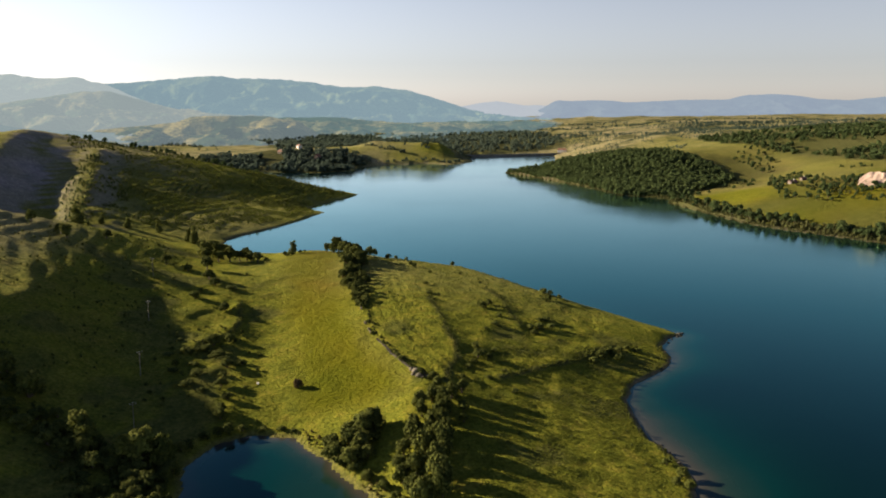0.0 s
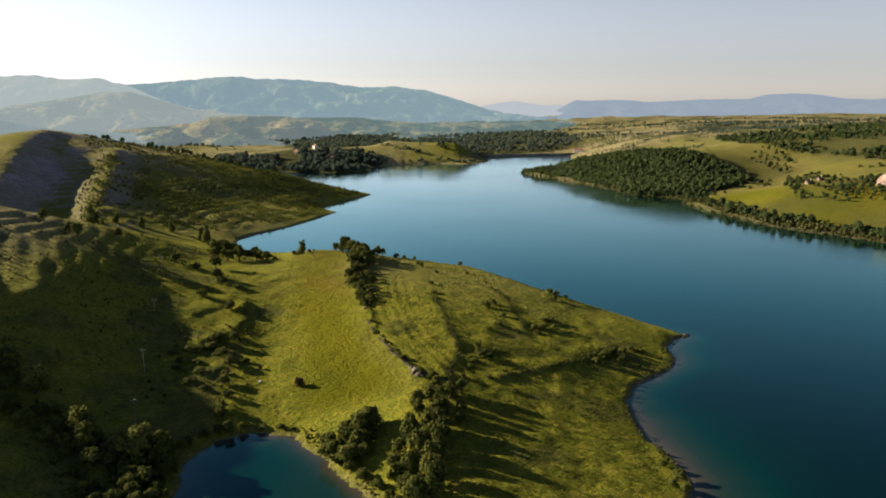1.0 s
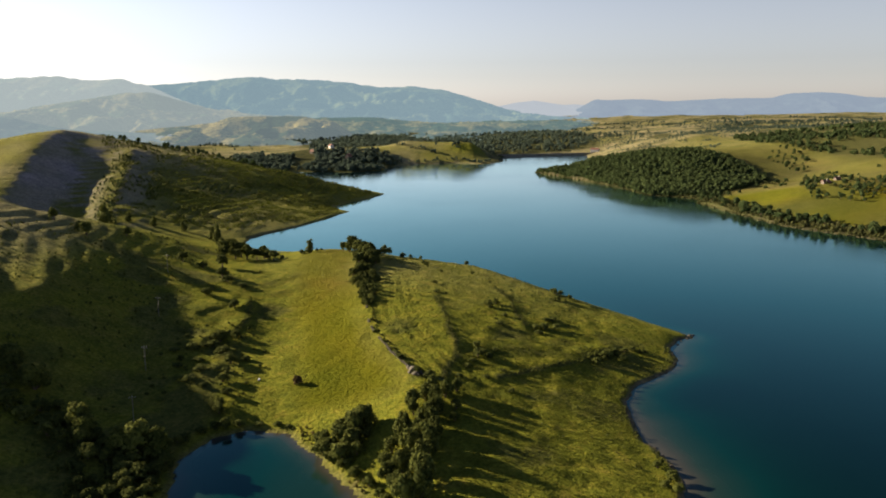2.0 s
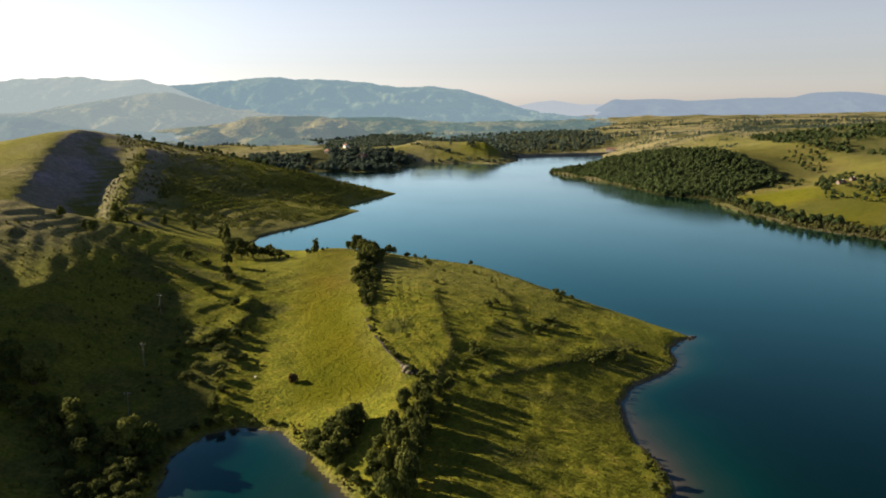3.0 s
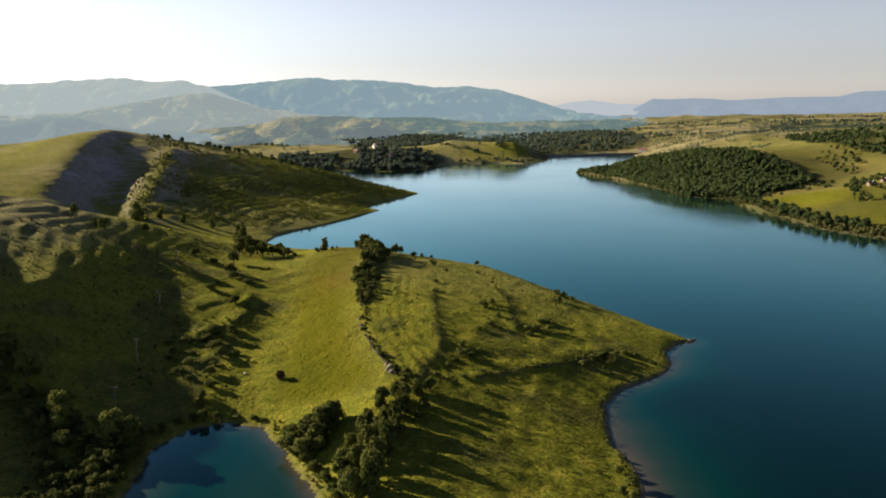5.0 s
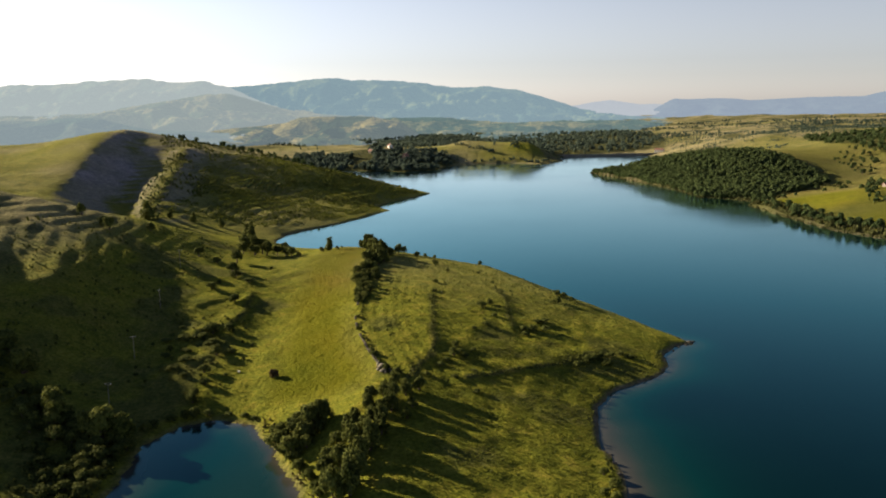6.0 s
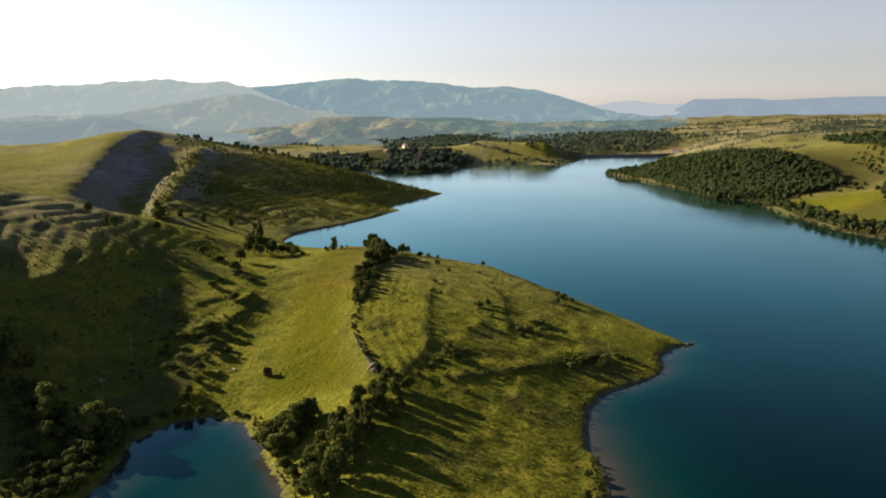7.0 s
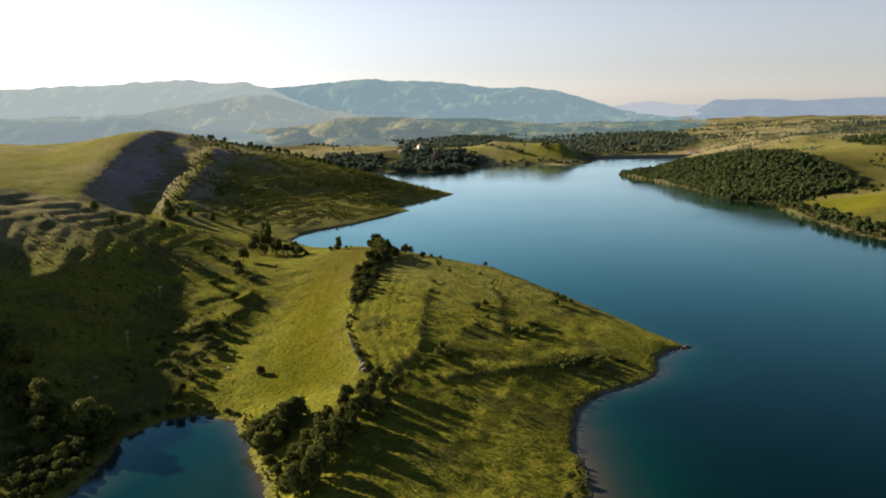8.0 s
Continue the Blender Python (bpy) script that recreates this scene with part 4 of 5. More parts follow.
row(OAK, [(-139, 420, 12, 9), (-148, 424, 9, 10), (-143, 412, 9, 9), (-134, 425, 9, 9), (-130, 432, 8, 8), (-128, 440, 8, 8), (-130, 448, 6, 7), (-116, 420, 7, 7.5), (-110, 416, 4, 4.5), (-124, 434, 7, 7), (-152, 432, 10, 9), (-146, 432, 10, 9), (-139, 430, 9, 9), (-136, 412, 6, 7), (-122, 428, 6, 6.5), (-140, 440, 9, 8)],
    "broad tree in the group above the lake", "tree", "trees above the lake")
woodland("bay_scrub", [(0, 0), (1, 0), (1, 1)], 1, 0.4, 1.6, LEAF, 90, "low dark scrub on the bank above the bay", 16,
         places=[(x - 2.0, y + 0.5) for x, y in along([(95, 322), (90, 306), (87, 291), (78, 278), (66, 266), (62, 252), (61, 240), (62, 226), (66, 211), (68, 198)], 1.3) if vnoise(x, y, 5.0, 111) > -0.15])
row(PALE_BUSH, [(63, 203, 2.6, 4), (65, 197, 2.6, 4), (62, 192, 2.4, 4), (66, 190, 3, 4)], "low pale scrub on the corner of the bay", "bush", "scrub above the bay", 0.6)
# the hill to the west
row(OAK, [(-195, 361, 8.5, 10), (-199, 364, 6, 8), (-188, 388, 6, 8), (-216, 368, 6.5, 6), (-150, 372, 6, 8), (-132, 380, 8, 9)], "dark tree on the crest of the grassy hill", "tree", "trees on the hill")
strewn(HAWTHORN, [(-128, 372), (-100, 378), (-88, 300), (-80, 262), (-80, 232), (-104, 236), (-112, 290)], 9, 1.0, 2.6, "hawthorn bush casting a long shadow on the slope", "bush", "bushes on the slope", 4.0, 3)
row(HAWTHORN, [(-139, 369, 4, 5), (-123, 356, 4.5, 5), (-118, 348, 3.5, 6), (-109, 344, 2.0, 5), (-119, 326, 3.0, 4), (-102, 315, 3.2, 4.5), (-97, 282, 3.8, 5), (-92, 286, 3.2, 4.5), (-101, 276, 2.0, 5), (-105, 273, 1.8, 5),
               (-110, 268, 1.8, 6), (-97, 276, 2.2, 5), (-93, 272, 1.8, 5), (-88, 270, 2.0, 5), (-82, 268, 2.4, 4.5), (-86, 263, 3.4, 5), (-85, 256, 2.6, 4.5), (-84, 250, 2.8, 4), (-80, 241, 2.6, 4), (-79, 234, 3.2, 4), (-77, 228, 4, 4),
               (-99, 262, 1.6, 6), (-94, 256, 1.6, 5), (-104, 258, 1.6, 6), (-96, 247, 1.8, 6), (-90, 243, 2.0, 5), (-110, 282, 1.6, 6)],
    "low dark hawthorn casting a long shadow on the slope", "bush", "bushes on the slope", 1.2, 0.45)
strewn(SHRUB, [(-125, 300), (-84, 300), (-72, 262), (-74, 232), (-110, 232)], 70, 0.5, 1.5, "low scrub in the rough grass of the slope", "shrub", "scrub on the slope", 2.0, 4)
woodland("hillside_scrub", [(-230, 340), (-190, 425), (-150, 430), (-130, 330), (-120, 240), (-84, 175), (-84, 140), (-120, 130), (-150, 200), (-175, 250)], 800, 0.4, 1.8, LEAF, 40, "low scrub over the shaded hillside", 5)
woodland("far_headland_scrub", [(-290, 545), (-200, 575), (-162, 640), (-138, 700), (-155, 760), (-122, 845), (-200, 900), (-330, 950), (-460, 850), (-360, 700)], 2000, 0.8, 3.4, LEAF_PALE, 30, "scrub dotted along the terraces of the far headland", 28, lambda x, y: vnoise(x, y, 30, 99) + 0.6 * vnoise(x, y, 9, 100) > 0.0)
woodland("headland_scrub", [(-12, 240), (-35, 330), (-45, 430), (0, 435), (60, 360), (98, 328), (84, 292), (58, 262), (58, 200), (20, 180), (5, 215)], 560, 0.3, 1.3, LEAF, 50, "small tufty shrubs strewn over the rough meadow", 6, lambda x, y: vnoise(x, y, 25, 98) > -0.2)
# the far headland
woodland("spur_scrub", MOWN, 1, 0.8, 2.8, LEAF_FAR, 60, "scrub on the sunny side of the far spur", 37, places=[(x + dx, y) for dx in (-20, -15.5, -11.5, -7.5, -3.5, -0.5) for x, y, _ in along(FAR_HILL[6][1:8], 4.0) if vnoise(x + dx, y, 9.0, 115) > -0.25])
strewn(BANK_TREE, [(-460, 850), (-390, 890), (-330, 950), (-250, 930), (-215, 900), (-260, 830), (-330, 850), (-400, 830)], 60, 4, 8, "tree along the ridge of the far headland", "tree", "trees on the far headland", 6.0, 8)
row(POPLAR, [(-277, 528, 15, 20), (-262, 535, 7, 9), (-245, 540, 8, 10), (-225, 545, 7, 9), (-192, 530, 13, 13), (-198, 534, 10, 10)], "tall slender tree at the foot of the far hill", "tree", "trees at the foot of the hill")
orchard = [(-268 + 5.2 * i - 1.2 * j, 676 + 4 * i + 7.5 * j, 3.0, 3.4) for i in range(6) for j in range(4)]
row(BANK_TREE, orchard, "small fruit tree in a short planted row", "tree", "fruit trees in rows", 0.5)
# the eastern bank
BANK = [(224, 785), (240, 700), (258, 634), (294, 586), (324, 550), (420, 430), (430, 446), (338, 564), (306, 600), (270, 650), (254, 705), (238, 778)]
strewn(BANK_TREE, BANK, 120, 5.5, 9.0, "leafy tree in the belt along the lake shore", "tree", "trees along the shore", 2.6, 9)
LEAF_BANK = leaf_material("bank_leaves", (0.060, 0.068, 0.026), (0.130, 0.130, 0.050), 0.35)
woodland("shore_bushes", BANK, 620, 2.0, 5.5, LEAF_BANK, 70, "low bushes overhanging the eastern shore", 12)
woodland("field_scrub", [(225, 790), (255, 800), (300, 840), (380, 860), (480, 740), (430, 600), (330, 640), (300, 690), (270, 740)], 260, 1.5, 5.0, LEAF_FAR, 60, "bushes in the hedges and corners of the eastern fields", 14, lambda x, y: (np.abs(vnoise(x, y, 55, 101)) < 0.10) | (vnoise(x, y, 26, 102) > 0.6))
woodland("field_hedge", BANK, 1, 2.0, 4.5, LEAF_BANK, 60, "bushy hedge climbing from the spit between the fields", 32, places=[tuple(p) for p in along([(229, 772), (247, 798), (268, 822), (290, 846), (308, 848), (320, 818)], 3.0)] + [tuple(p) for p in along([(355, 850), (336, 800), (330, 735), (339, 706), (352, 672)], 3.5)])
edge_east = along(SHORE_EAST[3:16], 2.0)
outward = np.gradient(edge_east, axis=0)
outward = np.column_stack([outward[:, 1], -outward[:, 0]]) / np.linalg.norm(outward, axis=1)[:, None]
woodland("waterside_bushes", BANK, 1, 1.4, 3.2, LEAF_BANK, 44, "low bushes along the water's edge below the woods", 33, places=[tuple(p) for p in edge_east - 1.2 * outward] + [tuple(p) for p in edge_east + 1.8 * outward])
row(BANK_TREE, [(312, 728, 6, 7), (313, 754, 5, 7), (339, 718, 6, 7), (343, 699, 6, 7), (350, 696, 6, 7), (253, 791, 4, 6), (272, 799, 4, 6), (299, 828, 5, 7), (317, 829, 5, 7), (332, 836, 5, 7), (325, 750, 5, 6), (352, 742, 5, 6)], "leafy tree in the corner of a field", "tree", "trees in the field corners", 3)
strewn(BANK_TREE, [(300, 690), (330, 760), (420, 830), (460, 740), (420, 600), (350, 600)], 66, 3, 7, "tree in the hedges between the fields", "tree", "trees between the fields", 6, 10, lambda x, y: vnoise(x, y, 45, 91) > 0.1)
strewn(BANK_TREE, [(350, 870), (360, 1020), (470, 1040), (520, 880), (430, 820)], 66, 3, 7, "tree scattered over the sunny pasture", "tree", "trees on the pasture", 7, 11, lambda x, y: vnoise(x, y, 60, 92) > 0.15)
woodland("woodland_cape", WOOD_CAPE, 3000, 3.5, 9.0, LEAF_FAR, 49, "dense green wood covering the cape", 21)
woodland("woodland_fringe", [(70, 1118), (103, 1040), (134, 970), (160, 908), (178, 838), (240, 828), (290, 840), (240, 850), (195, 856), (176, 912), (150, 974), (118, 1046), (88, 1116)], 420, 3.0, 7.0, LEAF_FAR, 80, "low trees of the wood's edge along the water", 27, lambda x, y: shore_distance(x, y) < 8)
woodland("woodland_shore", WOOD_SHORE, 560, 7, 13, LEAF_HAZED, 70, "dark wood round the village on the far shore", 22, lambda x, y: (vnoise(x, y, 60, 93) > -0.45) & ((np.abs(x + 278) > 13) | (y < 1265)))
woodland("woodland_hill", WOOD_HILL, 2300, 5, 10, LEAF_FAR, 44, "dark wood over the eastern hill", 23, lambda x, y: vnoise(x, y, 80, 94) + 0.4 * vnoise(x, y, 25, 103) > -0.42 + 0.25 * smooth(500, 420, x) * smooth(1040, 900, y))
woodland("woodland_dam", WOOD_DAM, 1700, 7, 13, LEAF_HAZED, 36, "dark wood in the valley behind the dam", 24)
woodland("woodland_plain", [(-700, 1500), (-100, 1700), (200, 1700), (500, 1450), (1100, 1500), (1300, 2500), (-700, 2500)], 2300, 3.5, 9, LEAF_HAZED, 32, "scattered trees and copses over the plain", 25, lambda x, y: vnoise(x, y, 150, 95) + 0.6 * vnoise(x, y, 40, 96) > 0.08)
woodland("plain_bushes", [(200, 1260), (320, 1075), (400, 1290), (760, 1330), (950, 1950), (180, 1950), (230, 1500)], 4200, 1.5, 4.5, LEAF_HAZED, 12, "small bushes dotted over the dry plain", 29, lambda x, y: vnoise(x, y, 110, 104) + 0.8 * vnoise(x, y, 30, 105) > -0.15)
woodland("scrub_cape", [(-205, 1265), (-180, 1260), (-120, 1268), (-55, 1290), (-15, 1270), (20, 1330), (-15, 1360), (-60, 1410), (-120, 1410), (-215, 1405)], 120, 3, 7, LEAF_HAZED, 60, "bushes round the edge of the meadow cape", 26, lambda x, y: (shore_distance(x, y) < 16) | (vnoise(x, y, 20, 97) > 0.45))


# ---- things ----
def solid(pieces, mat, name, even=False):
    """One mesh out of boxes (x0, y0, z0, x1, y1, z1) with slightly broken edges."""
    bm = bmesh.new()
    for x0, y0, z0, x1, y1, z1 in pieces:
        got = bmesh.ops.create_cube(bm, size=1)["verts"]
        for v in got:
            v.co = ((x0 + x1) / 2 + v.co.x * (x1 - x0), (y0 + y1) / 2 + v.co.y * (y1 - y0), (z0 + z1) / 2 + v.co.z * (z1 - z0))
    edge = min(min(abs(p[3] - p[0]), abs(p[4] - p[1]), abs(p[5] - p[2])) for p in pieces) * 0.12
    bmesh.ops.bevel(bm, geom=bm.edges[:], offset=edge, segments=1, affect="EDGES")
    me = bpy.data.meshes.new(name)
    bm.to_mesh(me)
    bm.free()
    me.materials.append(mat)
    return me


WOOD = simple("weathered_wood", (0.10, 0.09, 0.075), (0.22, 0.20, 0.17), 2.0)
CERAMIC = simple("white_ceramic", (0.6, 0.6, 0.58), (0.75, 0.75, 0.72), 5.0, 0.3, 0.5)
TAN_PLASTER = simple("dusty_plaster", (0.12, 0.095, 0.08), (0.20, 0.165, 0.14), 0.6)
PLASTER = simple("white_plaster", (0.62, 0.58, 0.54), (0.80, 0.77, 0.73), 0.6)
TILE = simple("red_roof_tiles", (0.15, 0.075, 0.055), (0.25, 0.13, 0.10), 1.5)
DARK_GLASS = simple("dark_window_glass", (0.02, 0.025, 0.03), (0.03, 0.035, 0.04), 1.0, 0.1, 0.5)
CONCRETE = simple("dam_concrete", (0.10, 0.10, 0.10), (0.22, 0.21, 0.20), 0.2)
DARK_ROCK = simple("wet_dark_rock", (0.03, 0.027, 0.022), (0.09, 0.08, 0.065), 0.8, relief=0.1)
ROCK = simple("pale_pink_rock", (0.19, 0.135, 0.11), (0.36, 0.275, 0.235), 0.15, relief=0.6)


def floor_at(x, y):
    return float(ground_height(np.array([x]), np.array([y]))[0])


def utility_pole(x, y, top, turn):
    z = floor_at(x, y)
    h = top - z
    root = tagged(new("utility_pole"), "grey weathered wooden power pole with a crossarm", "pole", "power line poles")
    root.matrix_basis = pose(x, y, z, 0, 1.2, turn)
    part("post", array_mesh("post", *tube([(0, 0, -0.6), (0, 0, h * 0.5), (0, 0, h)], (0.14, 0.12, 0.09), 10), WOOD, True), root)
    part("crossarm", solid([(-0.95, -0.06, h - 0.42, 0.95, 0.06, h - 0.26)], WOOD, "crossarm"), root)
    part("brace", array_mesh("brace", *joined([tube([(-0.6, 0.08, h - 0.4), (0, 0.1, h - 1.05)], (0.03, 0.03)), tube([(0.6, 0.08, h - 0.4), (0, 0.1, h - 1.05)], (0.03, 0.03))]), WOOD), root)
    for k in (-0.85, 0.0, 0.85):
        foot = h - 0.26 if k else h
        part("insulator", array_mesh("insulator", *tube([(k, 0, foot), (k, 0, foot + 0.1), (k, 0, foot + 0.13), (k, 0, foot + 0.26), (k, 0, foot + 0.3)], (0.04, 0.05, 0.10, 0.085, 0.02), 8), CERAMIC, True), root, "white ceramic insulator")


for x, y, top in ((-101.1, 216.4, 13.8), (-113.4, 251.1, 18.6), (-128.2, 295.4, 25.2), (-146, 345, 33)):
    utility_pole(x, y, top, 20)


def stone_run(line, height, width, size, seed):
    """Rough stones piled along a line on the ground."""
    rng = np.random.default_rng(seed)
    p = along(line, size * 0.9)
    pieces = []
    for k in range(len(p) - 1):
        d = p[k + 1] - p[k]
        side = np.array([-d[1], d[0]]) / (np.linalg.norm(d) + 1e-6)
        if vnoise(p[k][0], p[k][1], 4.0, seed) > 0.3:
            continue
        courses = max(1, int(round(height / (size * 0.75) * rng.uniform(0.55, 1.15))))
        z = floor_at(*p[k])
        for c in range(courses):
            for s in (-0.5, 0.5):
                at = p[k] + side * s * width * (1 - 0.25 * c / courses) + rng.normal(size=2) * 0.08
                v = BALL[0] * rng.uniform(0.8, 1.2, (len(BALL[0]), 1)) * (size * rng.uniform(0.42, 0.75), size * rng.uniform(0.42, 0.75), size * rng.uniform(0.34, 0.5))
                pieces.append((v + (at[0], at[1], z + size * (0.25 + 0.7 * c)), BALL[1]))
    return joined(pieces)


WALL_LINE = [(-41, 309), (-40, 303), (-37, 292), (-33, 281), (-28, 271), (-22, 260), (-16, 250), (-11, 242)]
wall = tagged(new("dry_stone_wall"), "tumbled grey dry stone wall along the mown meadow", "wall")
part("stones", array_mesh("stones", *stone_run(WALL_LINE, 0.6, 0.5, 0.4, 31), STONE), wall)["kind"] = "stuff"


def boulder(x, y, size, seed, label, mat, group):
    rng = np.random.default_rng(seed)
    v, f = BALL_FINE
    v = v * (1 + 0.22 * rng.normal(size=(len(v), 1)).clip(-1.2, 1.2)) * (size, size * rng.uniform(0.7, 1), size * rng.uniform(0.5, 0.7))
    ob = new("boulder", array_mesh("boulder", v, f, mat))
    ob.matrix_basis = pose(x, y, max(floor_at(x, y), -0.2) + size * 0.2, 0, 0, rng.uniform(0, 360))
    return tagged(ob, label, "rock", group)


for k, (x, y, s) in enumerate([(103.5, 331, 1.5), (101.5, 328, 0.9), (105, 332.5, 0.9), (98, 324, 0.7), (95, 319, 0.7), (90, 305, 0.55), (88, 293, 0.6), (83, 285, 0.5), (66, 212, 0.7), (67, 205, 0.6), (65, 218, 0.6)]):
    boulder(x, y, s, 400 + k, "rough grey boulder at the water's edge", DARK_ROCK, "boulders on the shore")
for k, (x, y, s) in enumerate([(-13.5, 246.5, 1.5), (-11.2, 245.6, 1.2), (-15.2, 248.4, 1.1), (-12.3, 243.6, 1.3), (-9.6, 244.4, 0.9), (-14.6, 245.0, 0.8)]):
    boulder(x, y, s, 440 + k, "rough brown rock in the outcrop where the wall ends", STONE, "rocks of the outcrop")

box = tagged(new("box"), "small white box standing in the meadow", "box")
box.matrix_basis = pose(-71.7, 253.3, floor_at(-71.7, 253.3) - 0.05, 0, 0, 25)
part("case", solid([(-0.35, -0.3, 0.0, 0.35, 0.3, 0.62)], PLASTER, "case"), box)
part("lid", solid([(-0.4, -0.35, 0.62, 0.4, 0.35, 0.7)], PLASTER, "lid"), box)


def house(x, y, turn, length, depth, eaves, ridge, label, wall_mat):
    root = tagged(new("house"), label, "house")
    zs = [floor_at(x + a, y + b) for a in (-length / 2, length / 2) for b in (-depth / 2, depth / 2)]
    root.matrix_basis = pose(x, y, min(zs) - 0.2, 0, 0, turn)
    L, D = length / 2, depth / 2
    me = bpy.data.meshes.new("wall")
    me.from_pydata([(-L, -D, 0), (L, -D, 0), (L, D, 0), (-L, D, 0), (-L, -D, eaves), (L, -D, eaves), (L, D, eaves), (-L, D, eaves), (-L, 0, ridge - 0.12), (L, 0, ridge - 0.12)], [],
                   [(0, 1, 5, 4), (1, 2, 6, 9, 5), (2, 3, 7, 6), (3, 0, 4, 8, 7), (3, 2, 1, 0)])
    me.materials.append(wall_mat)
    part("wall", me, root)
    o = 0.5
    me = bpy.data.meshes.new("roof")
    slope = (ridge - eaves) / D
    low = eaves - o * slope
    me.from_pydata([(-L - o, -D - o, low), (L + o, -D - o, low), (L + o, 0, ridge), (-L - o, 0, ridge), (-L - o, D + o, low), (L + o, D + o, low),
                    (-L - o, -D - o, low + 0.2), (L + o, -D - o, low + 0.2), (L + o, 0, ridge + 0.22), (-L - o, 0, ridge + 0.22), (-L - o, D + o, low + 0.2), (L + o, D + o, low + 0.2)], [],
                   [(0, 3, 2, 1), (3, 4, 5, 2), (6, 7, 8, 9), (9, 8, 11, 10), (0, 1, 7, 6), (4, 10, 11, 5), (1, 2, 8, 7), (2, 5, 11, 8), (0, 6, 9, 3), (3, 9, 10, 4)])
    me.materials.append(TILE)
    roof = part("roof", me, root)
    part("chimney", solid([(L * 0.3, -0.35, ridge - 0.6, L * 0.3 + 0.6, 0.35, ridge + 0.9)], PLASTER, "chimney"), roof)
    for s in (-1, 1):
        for k in (-0.6, 0.0, 0.6):
            if s < 0 and k == 0:
                part("door", solid([(-0.5, -D - 0.05, 0.2, 0.5, -D + 0.05, 2.3)], WOOD, "door"), root)
                continue
            w = part("window", solid([(k * L - 0.55, s * D - 0.06, 1.0, k * L + 0.55, s * D + 0.06, 2.2)], WOOD, "window"), root)
            part("pane", solid([(k * L - 0.45, s * D - 0.09, 1.1, k * L + 0.45, s * D + 0.09, 2.1)], DARK_GLASS, "pane"), w)


house(-279, 1304, -55, 9, 7, 5.2, 7.6, "white plastered house with a tiled roof at the wood's edge", PLASTER)
house(-233, 1228, 60, 9, 8, 6.0, 11.0, "pale village house with a steep red roof among trees", TAN_PLASTER)
house(-300, 1255, -30, 9, 7, 4.5, 7.5, "small village house with a tiled roof", TAN_PLASTER)
house(332, 742, 15, 7, 5, 2.2, 4.2, "low dusty farmhouse with a reddish roof above the bank", TAN_PLASTER)
house(345, 748, 15, 5, 4, 2.0, 3.6, "small farm shed with a reddish roof above the bank", TAN_PLASTER)
house(206, 1492, -20, 16, 9, 6.0, 9.0, "pale building at the end of the dam", PLASTER)

# the dam across the valley
dam = tagged(new("dam"), "low grey concrete dam across the end of the lake", "dam")
dam.matrix_basis = pose(112, 1459, 0, 0, 0, math.degrees(math.atan2(49, 185)))
part("face", solid([(-105, -4, -9, 105, 4, 3.6)], CONCRETE, "face"), dam)
part("parapet", solid([(-105, -4.4, 3.6, 105, -3.6, 4.7)], CONCRETE, "parapet"), dam)
part("roadway", solid([(-105, -3.6, 3.6, 105, 3.9, 3.75)], CONCRETE, "roadway"), dam)


def cliff(x, y, turn, length, height, seed, label):
    rng = np.random.default_rng(seed)
    us, ws = np.linspace(-0.5, 0.5, 44), np.linspace(0, 1, 20)
    U, W = np.meshgrid(us, ws)
    out = 0.45 * height * (1 - W) + 1.6 * fbm(U * length, W * height + 50, 6.0, seed, 4)
    top = height * (1 - 3.2 * np.abs(U) ** 2.6)
    gz = W * top + 0.4 * fbm(U * length, W * height, 3, seed + 3, 3)
    me, _ = sheet("cliff", U * length, -out, gz - 1.5, ROCK)
    me.matrix_basis = pose(x, y, floor_at(x, y), 0, 0, turn)
    return tagged(me, label, "cliff")


cliff(386, 690, -50, 30, 13, 77, "pale pinkish quarried rock face among bushes")


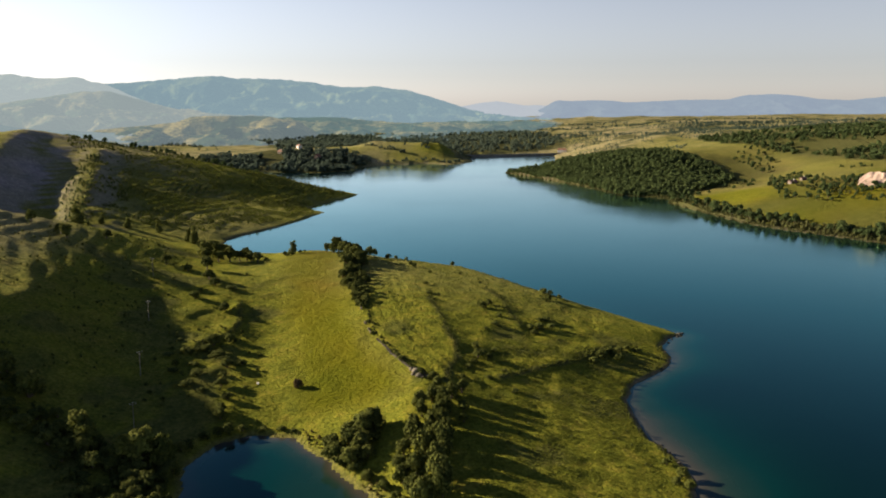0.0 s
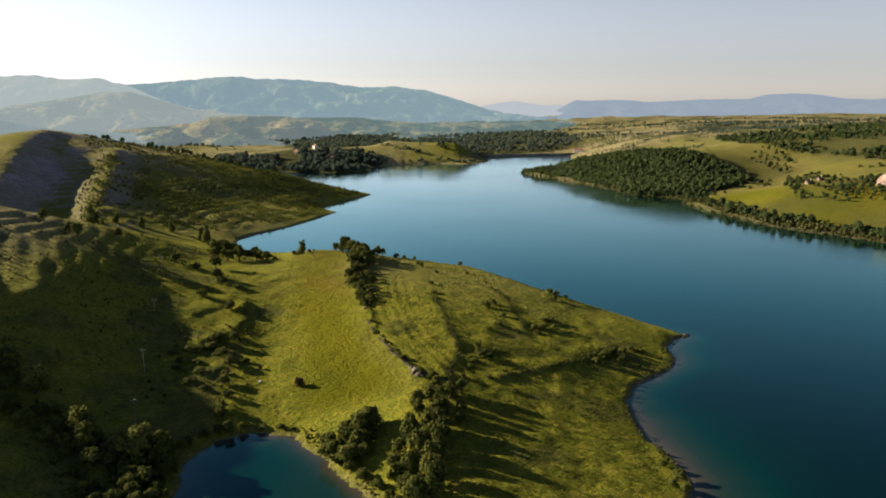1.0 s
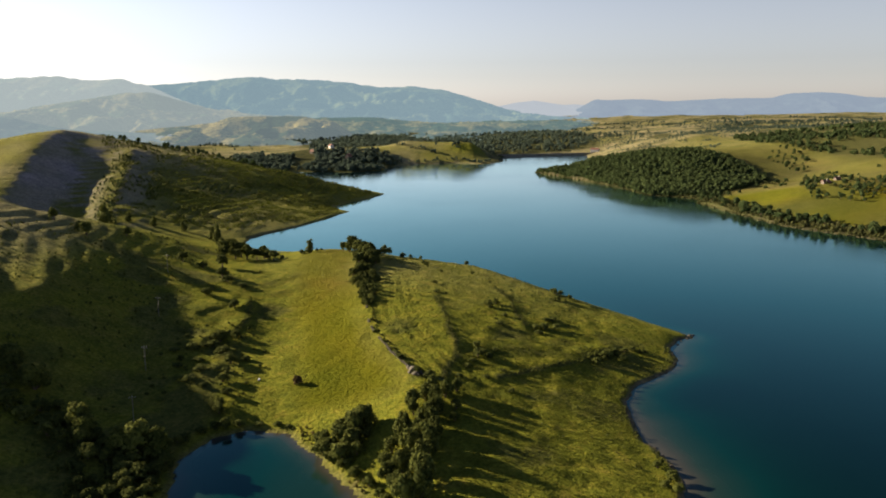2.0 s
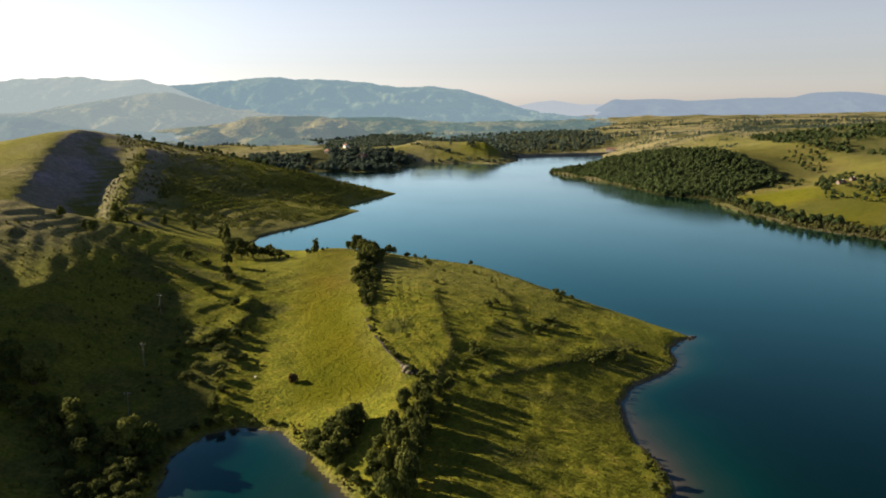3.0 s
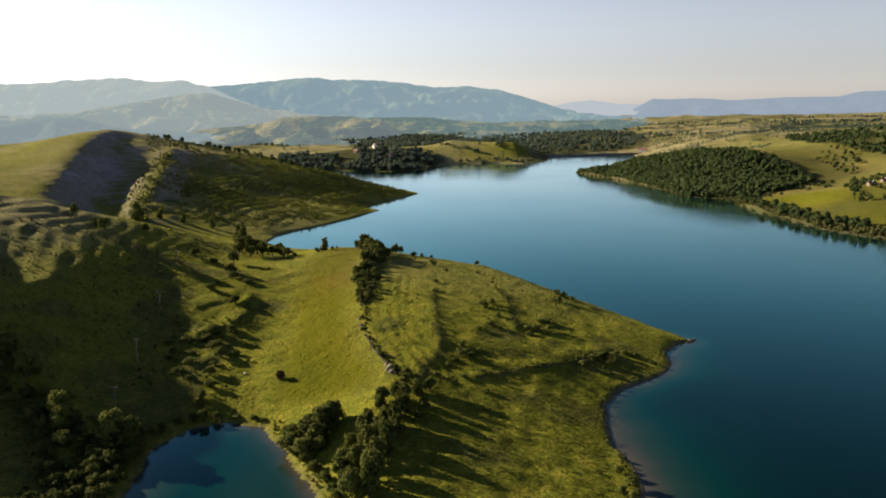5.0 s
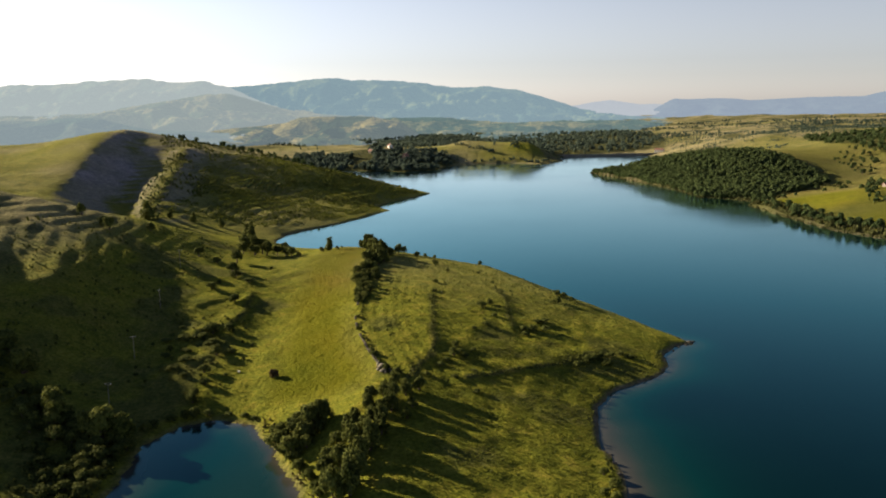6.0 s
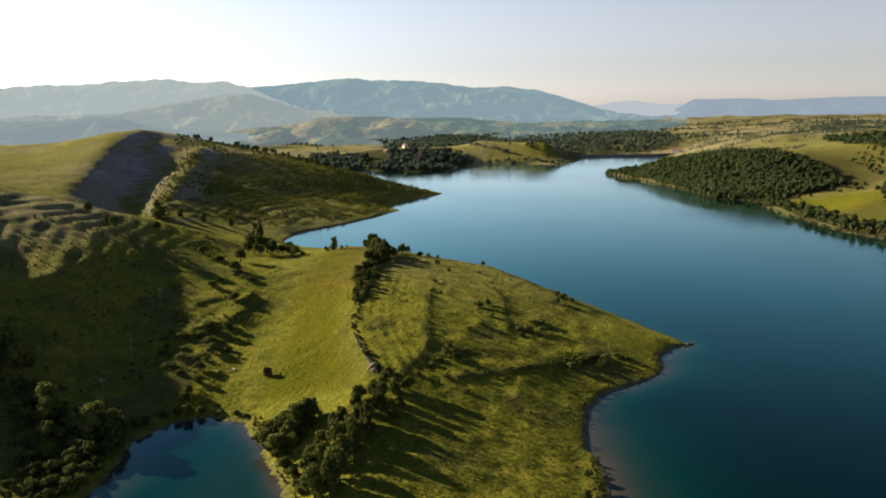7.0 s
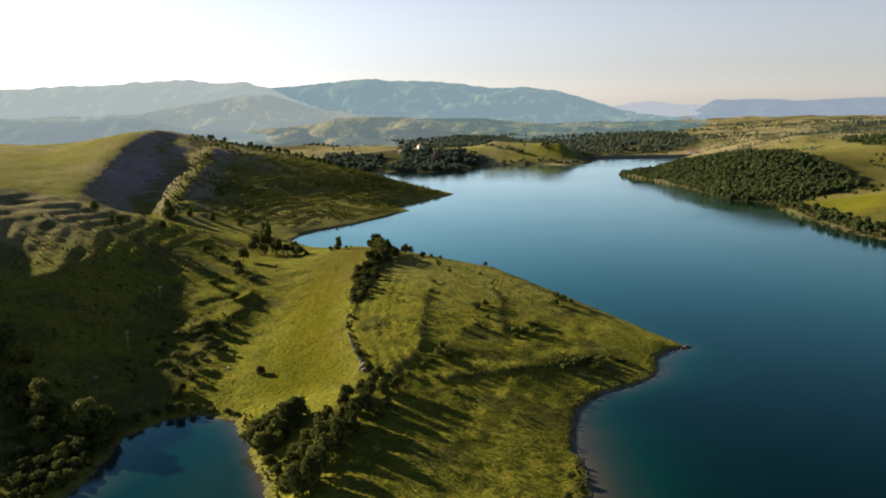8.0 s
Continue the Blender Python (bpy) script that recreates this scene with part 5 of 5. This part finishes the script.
# rough grass: tufts over the headland and the near slopes
def tufts(name, area, count, low, high, leaf, label, seed, keep=None):
    rng = np.random.default_rng(seed)
    p = np.array(area, float)
    x, y = rng.uniform(p[:, 0].min(), p[:, 0].max(), count * 3), rng.uniform(p[:, 1].min(), p[:, 1].max(), count * 3)
    ok = inside(x, y, area) & (shore_distance(x, y) > 0.8)
    if keep is not None:
        ok &= keep(x, y)
    x, y = x[ok][:count], y[ok][:count]
    n = len(x)
    base = np.column_stack([x, y, ground_height(x, y) - 0.05])
    h = rng.uniform(low, high, n)[:, None]
    verts, tris = [], []
    for b in range(4):
        a = rng.uniform(0, 6.283, n)
        flat = np.column_stack([np.cos(a), np.sin(a), 0 * a])
        side = np.column_stack([-np.sin(a), np.cos(a), 0 * a])
        verts += [base + side * h * 0.45 + flat * h * 0.1, base - side * h * 0.45 + flat * h * 0.1, base + flat * h * 0.75 + np.array([0, 0, 1]) * h]
        k = np.arange(n)[:, None]
        tris.append(np.concatenate([k + 3 * b * n, k + (3 * b + 1) * n, k + (3 * b + 2) * n], 1))
    return tagged(new(name, array_mesh(name, np.concatenate(verts), np.concatenate(tris), leaf)), label, "grass", kind="stuff")


TUFT = leaf_material("grass_tufts", (0.074, 0.094, 0.013), (0.180, 0.187, 0.028), 0.25)
tufts("grass_tufts", [(10, 165), (-5, 205), (-12, 240), (-38, 300), (-48, 370), (-60, 450), (-20, 445), (40, 390), (95, 330), (85, 290), (60, 262), (60, 205), (64, 165)], 34000, 0.10, 0.28, TUFT, "tufts of rough yellow-green grass on the headland", 51, lambda x, y: fbm(x, y, 9, 61, 3) > -0.35)
tufts("tall_grass", [(10, 165), (-2, 205), (-8, 240), (10, 275), (40, 290), (84, 292), (60, 262), (60, 205), (64, 165)], 12000, 0.18, 0.42, TUFT, "taller dark tufts in the grass above the bay", 54, lambda x, y: fbm(x, y, 4, 63, 2) > -0.5)
tufts("grass_tufts_slope", [(-130, 380), (-95, 380), (-84, 320), (-72, 262), (-55, 228), (-85, 225), (-115, 235), (-125, 300)], 9000, 0.10, 0.32, TUFT, "tufts of rough grass on the western slope", 52, lambda x, y: fbm(x, y, 9, 62, 3) > -0.3)
MEADOW = leaf_material("meadow_grass", (0.050, 0.066, 0.010), (0.115, 0.118, 0.018))
tufts("meadow_grass", [(-53, 228), (-14, 232), (-28, 272), (-41, 303), (-50, 350), (-66, 440), (-100, 462), (-106, 400), (-84, 320), (-66, 262)], 12000, 0.06, 0.16, MEADOW, "short grass of the mown meadow", 53)
tufts("far_headland_grass", [(-280, 545), (-200, 572), (-162, 640), (-138, 700), (-150, 760), (-125, 845), (-200, 890), (-300, 900), (-340, 760), (-290, 620)], 24000, 0.35, 0.95, TUFT, "clumps of tall grass over the far headland", 55, lambda x, y: fbm(x, y, 12, 64, 3) > -0.4)
